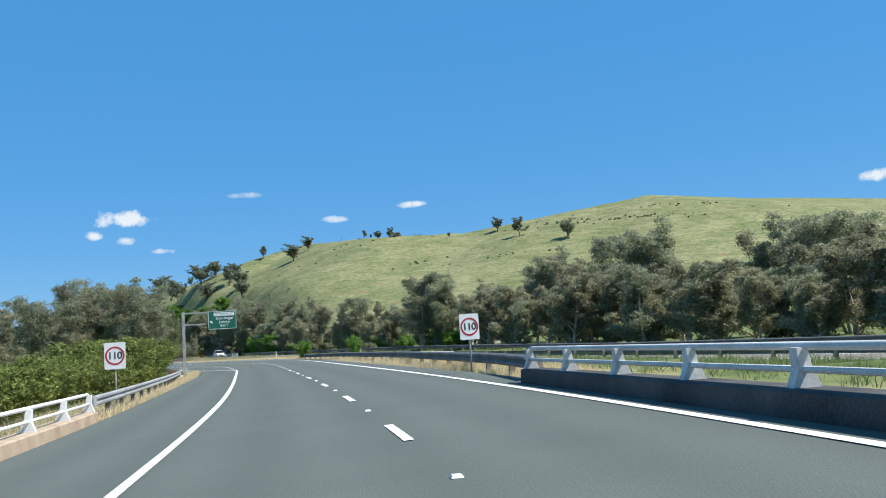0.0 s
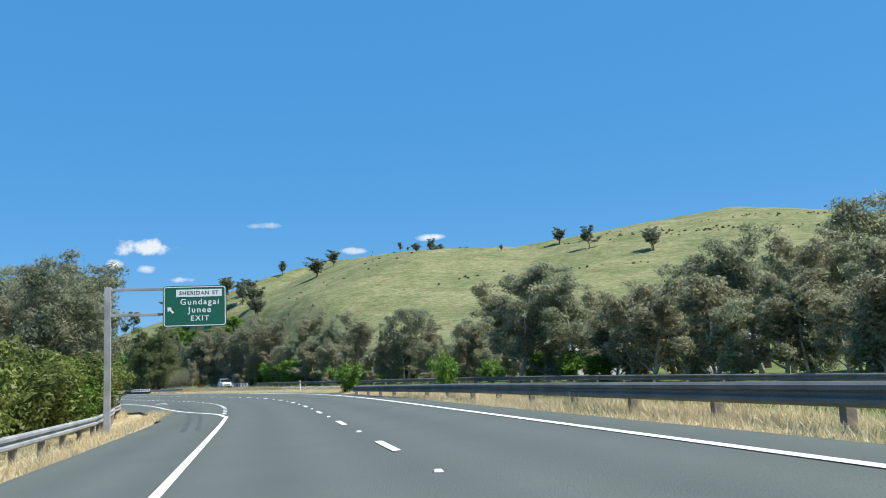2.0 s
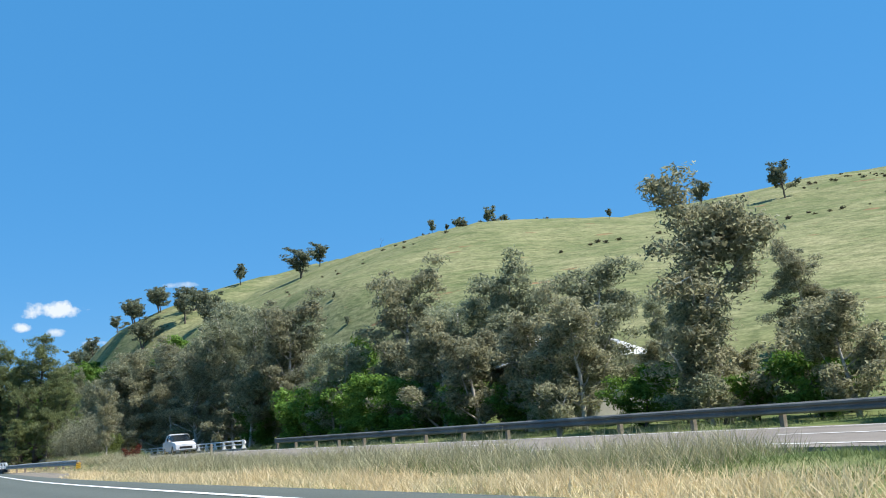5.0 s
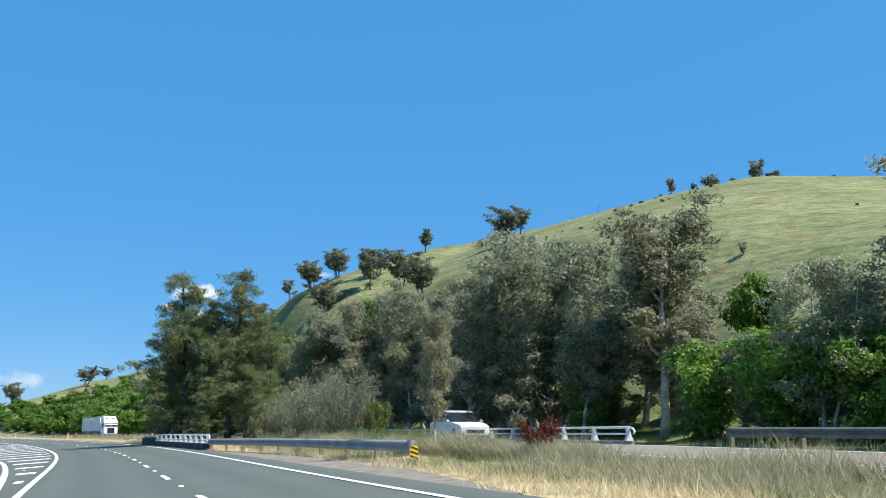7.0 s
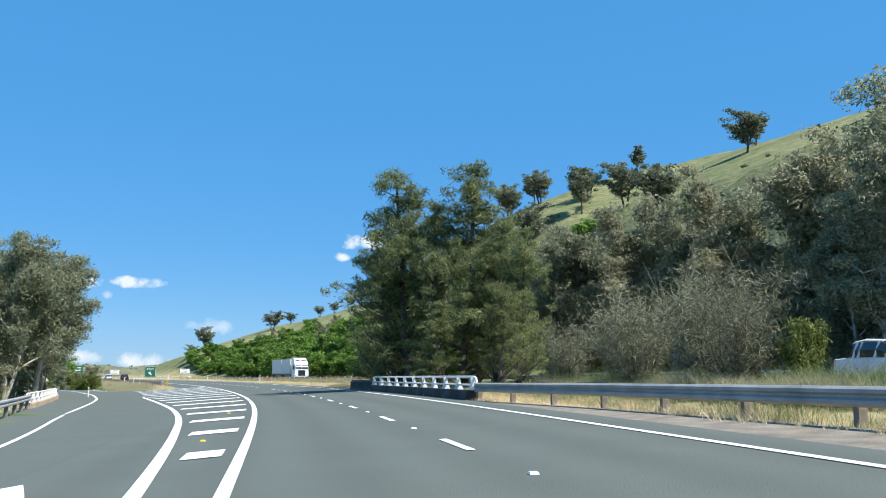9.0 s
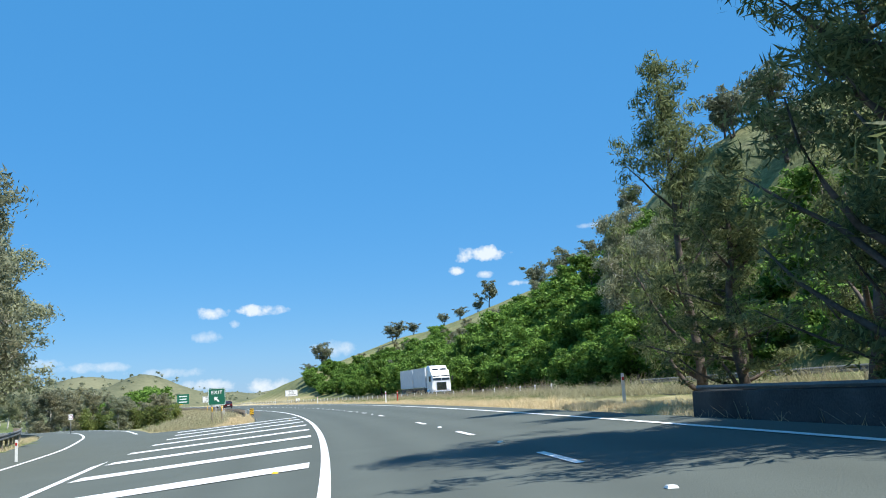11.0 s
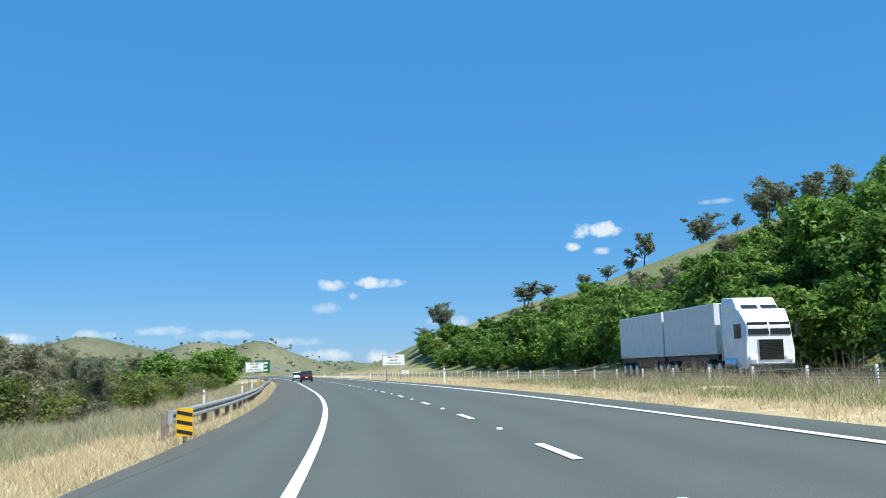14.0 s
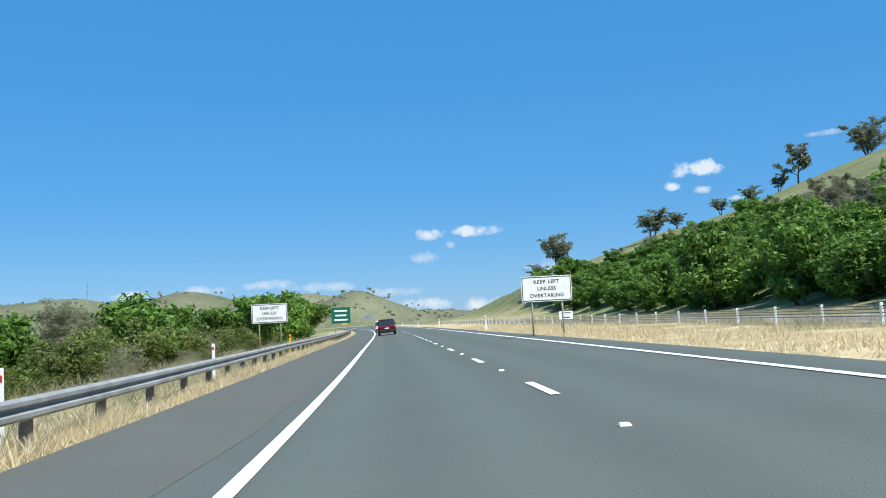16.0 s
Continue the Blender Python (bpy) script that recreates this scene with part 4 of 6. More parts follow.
for k in range(26):
    s = 10 + k * 9 + prng.uniform(-3, 3)
    lat = OTHER_LAT(s) + prng.uniform(20, 30) + (10 if s < 60 else 0)
    plant_road(GUMS[int(prng.integers(5))], s, lat, prng.uniform(8.5, 10.5), 1.15, "gum trees along the highway")
for kind, s, lat, top in [("gum_e", 236, 23, 12.0), ("gum_a", 230, 23.5, 11.8), ("gum_d", 243, 22.5, 11.0), ("gum_e", 217, 25, 12.8), ("gum_a", 209, 25, 12.6), ("gum_d", 205, 24, 13.0), ("gum_b", 213, 24, 12.4), ("gum_c", 225, 24.5, 12.2), ("gum_e", 213, 22.4, 7.5), ("gum_e", 206, 23, 8.0), ("gum_d", 254, 23, 11.5), ("gum_a", 200, 26, 11.0)]:
    plant_road(kind, s, lat, top, 1.15, "gum trees along the highway")
for k in range(30):
    s = -6 + 3.0 * k + prng.uniform(-1, 1)
    plant_road(["gum_f", "gum_g", "gum_e"][k % 3], s, OTHER_LAT(s) + prng.uniform(13, 19), prng.uniform(4.5, 7.5), 1.3, "gum trees along the highway")
# she-oaks at the second bridge
for kind, s, lat, top, w in [("oak_a", 234, 8.8, 13.9, 1.15), ("oak_b", 231.5, 11.2, 13.8, 1.2), ("oak_b", 233.5, 10.2, 11.6, 1.2), ("oak_a", 236.5, 8.4, 10.4, 1.2), ("oak_b", 229.5, 12.6, 9.8, 1.1), ("oak_a", 242, 9.8, 11.5, 0.95), ("oak_b", 227, 13.0, 9.2, 1.0), ("oak_a", 224, 11.0, 6.0, 1.1), ("oak_b", 250, 9.8, 10.6, 0.9), ("oak_a", 238, 14.0, 11.0, 1.0), ("oak_b", 228.5, 9.2, 5.2, 1.5), ("oak_a", 238.5, 8.8, 6.0, 1.4), ("oak_b", 246, 9.2, 6.4, 1.4), ("oak_a", 232, 13.5, 7.0, 1.3)]:
    plant_road(kind, s, lat, top, w, "she-oaks beside the bridge")
# green trees across the road at the bend
for kind, s, lat, top, w in [("lush", 191, 23.5, 5.8, 1.15), ("lush", 187, 23.8, 5.6, 1.2), ("lush", 183, 24.2, 5.3, 1.2), ("lush", 179, 24.5, 5.2, 1.2), ("lush", 175, 24.8, 4.6, 1.3), ("green_b", 197, 31, 9.6, 0.75), ("lush", 200, 23.5, 4.4, 1.1), ("lush", 170.5, 25, 4.2, 1.3), ("lush", 166, 25.4, 3.8, 1.3), ("lush", 158, 25.6, 3.4, 1.3), ("lush", 150, 26, 3.2, 1.3)]:
    plant_road(kind, s, lat, top, w, "green trees beside the other carriageway", "dense bright green broad-leaved tree beside the other carriageway")
for k in range(9):
    plant_road(["green_a", "green_b", "green_c"][k % 3], 100 + 6.5 * k + prng.uniform(-2, 2), OTHER_LAT(110) + 9 + prng.uniform(-1, 2), prng.uniform(2.4, 3.6), 1.3, "green trees beside the other carriageway", "low bright green broad-leaved tree under the gums")
# outer side before the exit
for kind, s, lat, top in [("gum_a", 103, -10.0, 10.2), ("gum_b", 112, -10.2, 11.2), ("gum_e", 98, -11.6, 8.4), ("gum_a", 93, -10.6, 8.4), ("gum_e", 104, -17, 9.5), ("gum_d", 98, -19, 8.8), ("gum_c", 126, -14, 11.6), ("gum_c", 90, -22, 7.2), ("gum_e", 78, -26, 6.2), ("gum_a", 132, -17, 12.5), ("gum_e", 114, -21, 9.0), ("gum_e", 122, -18, 8.5), ("gum_b", 124, -10.6, 11.6), ("gum_d", 134, -10.8, 11.0), ("gum_a", 143, -10.8, 10.8), ("gum_c", 153, -11.5, 9.5)]:
    plant_road(kind, s, lat, top, 1.1, "gum trees outside the curve")
for k in range(26):
    s = 22 + 4.1 * k + prng.uniform(-1.2, 1.2)
    lat = -8.3 - prng.uniform(0, 3.2)
    plant_road(["olive", "olive_b"][k % 2], s, lat, prng.uniform(1.7, 3.0) * (0.75 if s < 50 else 1.05), 1.25, "shrubs outside the curve", by_top=True)
for k in range(5):
    plant_road(["green_a", "green_b", "green_c"][k % 3], 104 + 9 * k, -9.0 - prng.uniform(0, 1.5), prng.uniform(2.6, 3.4), 1.1, "shrubs outside the curve", "bright green broad-leaved bush outside the curve")
for s, lat, top in [(87, -8.2, 2.9), (90.5, -8.6, 3.3), (94, -9.0, 3.0)]:
    plant_road("lush", s, lat, top, 1.0, "shrubs outside the curve", "bright green broad-leaved bush outside the curve")
# median shrubs
plant_road("bush", 101, 7.05, 2.4, 1.0, "median shrubs")
plant_road("bush", 91, 10.9, 2.5, 0.7, "median shrubs")
plant_road("red", 181, 10.6, 1.75, 0.85)
for s, lat, top in [(203, 11.6, 3.9), (206, 12.4, 4.3), (209, 11.4, 4.0), (212, 12.4, 3.8), (215, 11.2, 3.2)]:
    plant_road("dead", s, lat, top, 1.0, "bare thickets beside the rail")
plant_road("olive", 202, 12.9, 2.7, 0.7, "bare thickets beside the rail", "yellow-green shrub among the bare thickets")
plant_road("gum_c", 187.5, 10.3, 5.4, 0.75, "", "slender young gum tree standing in the median grass")
# outer side at the exit
for kind, s, lat, top, w in [("gum_a", 257, -15.6, 11.8, 1.0), ("gum_d", 264, -16.4, 12.6, 1.0), ("gum_b", 250, -16.8, 11.6, 1.0), ("gum_a", 254, -19, 12.4, 0.9), ("gum_b", 262, -18, 12.0, 0.8), ("gum_d", 270, -18.5, 13.2, 0.85), ("gum_c", 266, -22, 11, 0.9), ("gum_a", 248, -22, 10.5, 0.9), ("gum_e", 258, -24, 9, 1.0), ("gum_d", 276, -22, 9.5, 0.9), ("gum_e", 268, -16.6, 11.6, 1.0), ("gum_b", 277, -17.6, 11.2, 1.1), ("gum_e", 250, -18.5, 8.0, 1.2), ("gum_e", 262, -20, 7.0, 1.3)]:
    plant_road(kind, s, lat, top, w, "gum trees beside the exit")
for s, lat, top in [(282, -22, 3.4), (288, -24, 3.8), (296, -26, 3.6), (303, -28, 3.2), (270, -24, 3.4), (312, -30, 2.6)]:
    plant_road(["green_a", "green_b", "green_c"][int(s) % 3], s, lat, top, 1.3, "green bushes beside the exit", "bright green bush beside the exit ramp")
for k in range(12):
    plant_road(["olive", "olive_b"][k % 2], 222 + 5.5 * k, -15.5 - 0.12 * 5.5 * k - prng.uniform(0, 2), prng.uniform(0.9, 2.0), 1.1, "shrubs beside the exit", "olive-green shrub beside the exit ramp")
for k in range(20):
    s = 300 + 3.4 * k + prng.uniform(-1.5, 1.5)
    plant_road(["gum_f", "gum_g", "gum_e"][k % 3], s, -30 - 0.12 * (s - 300) - prng.uniform(0, 7), prng.uniform(3.6, 5.6), 1.3, "gums beyond the exit ramp", "bushy grey-green gum tree beyond the exit ramp")
own = np.random.default_rng(91)
for k in range(22):
    s = 332 + 2.2 * k + own.uniform(-0.8, 0.8)
    inner = ISLAND_LEFT(s) + 3.8
    lat = inner + (-12.5 - inner) * own.uniform(0, 0.9)
    plant_road(["olive", "gum_f", "olive_b", "gum_g"][k % 4], s, lat, own.uniform(0.6, 1.5) + (1.5 if k % 2 else 0), 1.3, "undergrowth beside the exit ramp", "bushy grey-green undergrowth between the ramp and the highway")
# bank of green trees on the hill side
bank = [(329, 40, 14.8), (340, 38, 14.2), (352, 36, 13.8), (367, 34, 11.3), (385, 32, 9.6), (409, 33, 8.2), (437, 37, 8.4), (374, 40, 12.2), (385, 40, 11.0), (400, 40, 12.4), (418, 38, 11.0), (434, 36, 10.4), (457, 39, 9.2), (478, 41, 8.4)]
for k, (s, lat, top) in enumerate(bank):
    plant_road(["green_a", "green_b", "green_c"][k % 3], s, lat, top, 1.0, "green trees on the bank")
for row, (lat0, tall) in enumerate([(28.6, 4.0), (32.0, 4.6), (35.6, 4.6), (39.4, 4.2)]):
    for k in range(46):
        s = 268 + k * 4.7 + row * 1.2 + prng.uniform(-1.6, 1.6)
        lat = lat0 + prng.uniform(-1.5, 1.5) + (3.2 if s > 375 else 1.2 if s > 350 else -1.0)
        if (row == 3 and s > 440) or (row == 0 and (s > 408 or s > 388 and prng.random() < 0.7)) or (row == 1 and 412 < s < 500):
            continue
        high = tall * prng.uniform(0.75, 1.25) * float(np.interp(s, [300, 335, 352, 375, 480], [1.0, 1.28, 1.2, 1.12, 1.05]))
        plant_road(["green_a", "green_b", "green_c"][int(prng.integers(3))], s, lat, high, 1.3, "green trees on the bank", by_top=False)
for k in range(44):
    s = 352 + 3.2 * k + prng.uniform(-1.5, 1.5)
    plant_road(["green_a", "green_b", "green_c"][k % 3], s, (43.5 if k % 2 else 47.5) + prng.uniform(-1.5, 1.5), prng.uniform(3.2, 5.6), 1.35, "green trees on the bank", by_top=False)
# the same trees run on up the slope almost to the skyline, with grey gums along their upper edge
for s in range(396, 556, 6):
    edge = float(np.interp(s, [380, 420, 460, 492, 520, 545, 560], [52, 57, 68, 82, 80, 70, 58]))
    rows = np.arange(50 if s < 490 else 40, edge, 6.2)
    for k, lat in enumerate(rows):
        kind = ["gum_f", "gum_g", "gum_e"][k % 3] if lat > edge - 8 and prng.random() < 0.7 else ["green_a", "green_b", "green_c"][int(prng.integers(3))]
        label = "grey-green gum tree on the wooded upper slope" if kind[:3] == "gum" else "dense bright green broad-leaved tree on the slope"
        plant_road(kind, s + prng.uniform(-2.4, 2.4), lat + prng.uniform(-2.2, 2.2), prng.uniform(4.2, 6.4), 1.3, "trees on the upper slope", label, by_top=False)
for k in range(15):
    plant_road(["gum_f", "gum_g", "gum_c"][k % 3], 362 + 9 * k + prng.uniform(-3, 3), 50 + prng.uniform(-2, 4), prng.uniform(4.0, 6.5), 1.25, "gums above the bank", "grey-green gum tree along the top of the bank", by_top=False)
for k in range(16):
    plant_road(["green_a", "green_b", "green_c", "lush"][k % 4], 288 + 2.5 * k + prng.uniform(-1, 1), (26.4 if k % 2 else 30.5) + prng.uniform(-0.8, 1.2), prng.uniform(4.0, 6.4), 1.3, "green trees on the bank", by_top=False)
for kind, s, lat, top in [("gum_b", 307, 31, 19.5), ("gum_a", 302, 34, 17), ("gum_d", 296, 30, 15), ("gum_c", 288, 30, 13)]:
    plant_road(kind, s, lat, top, 0.75, "tall gums over the bank")
# outer side after the exit
for s, lat, top, w in [(400, -16, 4.6, 1.3), (408, -18, 4.4, 1.3), (429, -18, 4.4, 1.3), (440, -15, 5.6, 1.2), (455, -14.5, 6.6, 1.2), (462, -16, 6.4, 1.2), (475, -18, 6.6, 1.2), (490, -16, 7.2, 1.2), (505, -16, 8.2, 1.2), (518, -16, 7.8, 1.2), (530, -15, 7.4, 1.2), (385, -19, 2.8, 1.3), (372, -18, 2.0, 1.2), (392, -22, 3.2, 1.3)]:
    plant_road(["green_a", "green_b", "green_c"][int(s) % 3], s, lat, top, w, "green trees below the rail", "dense bright green tree below the guard rail")
for k in range(22):
    s = 338 + 5.2 * k
    plant_road(["olive", "olive_b", "dead"][k % 3], s, -11.5 - prng.uniform(0, 4), prng.uniform(0.0, 0.9), 1.2, "shrubs below the rail", "tangled green and straw-coloured shrub below the rail")
for k in range(16):
    s = 395 + 17 * k + prng.uniform(-4, 4)
    plant_road(GUMS[int(prng.integers(5))], s, -46 - prng.uniform(0, 22), prng.uniform(5.5, 8.5), 1.3, "gums on the flat")
for k in range(14):
    s = 345 + 8.5 * k + prng.uniform(-2, 2)
    plant_road(["gum_f", "gum_g", "gum_c"][k % 3], s, -24 - prng.uniform(0, 10), prng.uniform(3.4, 5.2), 1.2, "gums on the flat")
for k in range(12):
    s = 350 + 7 * k + prng.uniform(-2, 2)
    plant_road(["olive", "olive_b"][k % 2], s, -12.5 - prng.uniform(0, 5), prng.uniform(0.8, 1.9), 1.25, "shrubs below the rail", "tangled green and straw-coloured shrub below the rail")


# ---------------------------------------------------------------- rails
def rail_z(s, lat):
    if lat > OTHER_LAT(s) - 5.05:
        return OTHER_Z(s)
    return road_z(lat) - (max(0.0, s - 300) * 0.012 if lat < -9 else 0.0)


def along(points, step):
    """Places at even steps along a line given by (s, lat) corners: x, y, z, heading."""
    f = lerp_table(points)
    out = []
    for s in stations(points[0][0], points[-1][0], step):
        la = f(s)
        out.append((s, la, *xy(s, la), rail_z(s, la)))
    return out


W_BEAM = [(0.0, -0.155), (0.02, -0.15), (0.075, -0.11), (0.075, -0.055), (0.015, -0.02), (0.015, 0.02), (0.075, 0.055), (0.075, 0.11), (0.02, 0.15), (0.0, 0.155), (0.0, 0.14), (0.06, 0.10), (0.06, 0.06), (0.0, 0.025), (0.0, -0.025), (0.06, -0.06), (0.06, -0.10), (0.0, -0.14)]


def guard_rail(points, side, label, beam_mat, post_mat, height=0.62, gap=3.2, post=(0.15, 0.14)):
    """A W-beam crash rail on posts. side: +1 when the traffic is on its right."""
    st = along(points, 1.6)
    x0, y0, z0 = st[0][2:5]
    ob = thing("guard_rail", pose(x0, y0, z0), label, "guard rail")
    bm = bmesh.new()
    rings = []
    for k, (s, la, x, y, z) in enumerate(st):
        a, b = st[max(0, k - 1)], st[min(len(st) - 1, k + 1)]
        d = Vector((b[2] - a[2], b[3] - a[3], 0)).normalized()
        nrm = Vector((d.y, -d.x, 0)) * side
        rings.append([bm.verts.new(Vector((x - x0, y - y0, z - z0 + height)) + nrm * u + Vector((0, 0, w))) for u, w in W_BEAM])
    n = len(W_BEAM)
    for r0, r1 in zip(rings, rings[1:]):
        for k in range(n):
            bm.faces.new((r0[k], r0[(k + 1) % n], r1[(k + 1) % n], r1[k]))
    bm.faces.new(rings[0])
    bm.faces.new(rings[-1][::-1])
    bmesh.ops.recalc_face_normals(bm, faces=bm.faces)
    part("beam", bm, beam_mat, ob)
    # rounded end piece
    for k in (0, -1):
        s, la, x, y, z = st[k]
        bm = bmesh.new()
        add_tube(bm, [(x - x0, y - y0, z - z0 + height - 0.16), (x - x0, y - y0, z - z0 + height + 0.16)], 0.09, 10)
        part("end_piece", bm, beam_mat, ob)
    base = bmesh.new()
    add_box(base, (post[0], post[1], 1.15), (0, 0, 0), bevel=0.012)
    first = None
    for s, la, x, y, z in along(points, gap):
        t = heading(s)
        ox, oy = -math.cos(t) * 0.10 * side, -math.sin(t) * 0.10 * side
        if first is None:
            first = part("post", base, post_mat, ob)
            p = first
        else:
            p = new("post", first.data)
            p.parent = ob
        p.matrix_basis = pose(x - x0 + ox, y - y0 + oy, z - z0 + height - 0.46, rz=math.degrees(t))
    return ob


def bridge_rail(points, side, label, kerb_mat, kerb=0.36, mid=0.57, top=0.82, gap=3.0, rail_mat=None, kerb_w=0.5, ends=(True, True), kerb_label=""):
    """A concrete kerb with raking posts and two round rails. side: +1 when the traffic is on its right."""
    rail_mat = rail_mat or M["white_metal"]
    st = along(points, 1.5)
    x0, y0, z0 = st[0][2:5]
    ob = thing("bridge_rail", pose(x0, y0, z0), label, "bridge rail")
    bm, rings = bmesh.new(), []
    prof = [(0.0, -0.3), (0.02, kerb - 0.03), (0.06, kerb), (kerb_w, kerb), (kerb_w, -0.3)]
    tops, mids = [], []
    for k, (s, la, x, y, z) in enumerate(st):
        t = heading(s)
        away = Vector((-math.cos(t), -math.sin(t), 0)) * side
        o = Vector((x - x0, y - y0, z - z0))
        rings.append([bm.verts.new(o + away * u + Vector((0, 0, w))) for u, w in prof])
        tops.append(o + away * 0.30 + Vector((0, 0, top)))
        mids.append(o + away * 0.24 + Vector((0, 0, mid)))
    n = len(prof)
    for r0, r1 in zip(rings, rings[1:]):
        for k in range(n):
            bm.faces.new((r0[k], r0[(k + 1) % n], r1[(k + 1) % n], r1[k]))
    bm.faces.new(rings[0])
    bm.faces.new(rings[-1][::-1])
    bmesh.ops.recalc_face_normals(bm, faces=bm.faces)
    part("kerb", bm, kerb_mat, ob, kerb_label)
    for flag, order in zip(ends, (1, -1)):
        if flag:
            a, b = (tops, mids) if order == 1 else (tops[::-1], mids[::-1])
            back = (a[0] - a[1]).normalized()
            extra = [a[0] + back * 0.25 + Vector((0, 0, -0.05)), a[0] + back * 0.36 + Vector((0, 0, -0.16)), b[0] + back * 0.38]
            a[:0] = extra[::-1]
            if order == 1:
                tops, mids = a, b
            else:
                tops, mids = a[::-1], b[::-1]
    bm = bmesh.new()
    add_tube(bm, tops, 0.045, 8)
    part("top_rail", bm, rail_mat, ob, smooth_shade=True)
    bm = bmesh.new()
    add_tube(bm, mids, 0.036, 8)
    part("middle_rail", bm, rail_mat, ob, smooth_shade=True)
    base = bmesh.new()
    pts = [(-0.02, 0.0), (0.30, 0.0), (0.20, (top - kerb) * 0.55), (0.17, top - kerb - 0.01), (0.05, top - kerb - 0.01), (0.06, (top - kerb) * 0.45)]
    va = [base.verts.new((u, -0.07, w)) for u, w in pts]
    vb = [base.verts.new((u * 1.0, 0.07, w)) for u, w in pts]
    base.faces.new(va)
    base.faces.new(vb[::-1])
    for i in range(len(pts)):
        j = (i + 1) % len(pts)
        base.faces.new((va[j], va[i], vb[i], vb[j]))
    bmesh.ops.recalc_face_normals(base, faces=base.faces)
    first = None
    for s, la, x, y, z in along(points, gap):
        t = heading(s)
        if first is None:
            first = part("post", base, rail_mat, ob)
            p = first
        else:
            p = new("post", first.data)
            p.parent = ob
        u = 0.12
        p.matrix_basis = Matrix.Translation((x - x0 - math.cos(t) * side * u, y - y0 - math.sin(t) * side * u, z - z0 + kerb)) @ Matrix.Rotation(t + (math.pi if side > 0 else 0), 4, "Z")
    return ob


guard_rail([(18.9, 6.3), (24, 6.7), (44, 7.3), (60, 7.2), (70, 7.1), (80, 6.6), (92.4, 6.0)], -1, "weathered steel guard rail on timber posts in dry grass", M["weathered_steel"], M["timber"], height=0.36)
guard_rail([(27, -4.25), (34, -4.3), (52, -4.5), (62, -4.75), (75, -5.3), (88, -6.6), (100, -7.6), (125, -7.5), (165, -7.3)], 1, "weathered steel guard rail curving along the outer verge", M["galvanised"], M["timber"], height=0.52)
guard_rail([(184.0, 8.3), (190, 8.2), (196, 8.0), (203, 7.6), (208, 7.1), (212, 6.7)], -1, "steel guard rail tapering to the bridge end", M["galvanised"], M["timber"], height=0.42)
guard_rail([(192, -7.6), (202, -8.7), (217, -10.2), (232, -11.9)], 1, "bright galvanised guard rail beside the exit lane", M["galvanised"], M["timber"])
guard_rail([(257.5, -13.9), (272, -15.7), (288, -18.6), (300, -21.2), (314, -24.5)], 1, "dull steel guard rail round the exit ramp", M["weathered_steel"], M["timber"])
guard_rail([(316.4, -4.45), (330, -4.4), (360, -4.55), (389, -4.9), (430, -4.9), (560, -4.9)], 1, "galvanised guard rail on timber posts above dry grass", M["galvanised"], M["timber"], height=0.55)
guard_rail([(s, OTHER_LAT(s) + 5.0) for s in (-60, 0, 40, 60, 95, 130, 165, 186)], -1, "dark weathered guard rail on the far side of the other carriageway", M["weathered_steel"], M["timber"], height=0.46)
guard_rail([(s, OTHER_LAT(s) - 5.0) for s in (-60, 0, 40, 67)], 1, "steel guard rail on the near side of the other carriageway", M["weathered_steel"], M["timber"], height=0.46)
guard_rail([(s, OTHER_LAT(s) + 5.0) for s in (241, 260, 285)], -1, "dark weathered guard rail on the far side of the other carriageway", M["weathered_steel"], M["timber"], height=0.46)
# right-hand kerbs: the shade on their road side is put into the concrete colour
bridge_rail([(-22, 5.78), (18.4, 5.82)], -1, "pale steel rails on a concrete bridge kerb coloured dark as in shade", M["shade_concrete"], 0.29, 0.47, 0.70, 2.5, rail_mat=M["pale_rail"], kerb_label="concrete kerb with shade in its dark colour")
bridge_rail([(-22, -4.05), (26.6, -4.05)], 1, "white painted rails on a sandy concrete bridge kerb", M["tan_concrete"], 0.24, 0.46, 0.72, 3.2)
bridge_rail([(212.2, 6.35), (233.5, 6.1)], -1, "white painted rails on a concrete bridge kerb coloured dark as in shade", M["shade_concrete"], 0.34, 0.52, 0.80, 2.2, kerb_label="concrete kerb with shade in its dark colour")
bridge_rail([(233.6, -12.0), (257, -13.7)], 1, "white painted rails on a concrete kerb beside the exit lane", M["tan_concrete"], 0.28, 0.5, 0.78, 2.6)
bridge_rail([(191.2, 19.2), (207, 19.6)], -1, "white rails on a bridge kerb across the road", M["concrete"], 0.12, 0.38, 0.62, 2.6)
bridge_rail([(212, 19.8), (238, 20.4)], -1, "white rails on a bridge kerb across the road", M["concrete"], 0.12, 0.38, 0.62, 2.6)


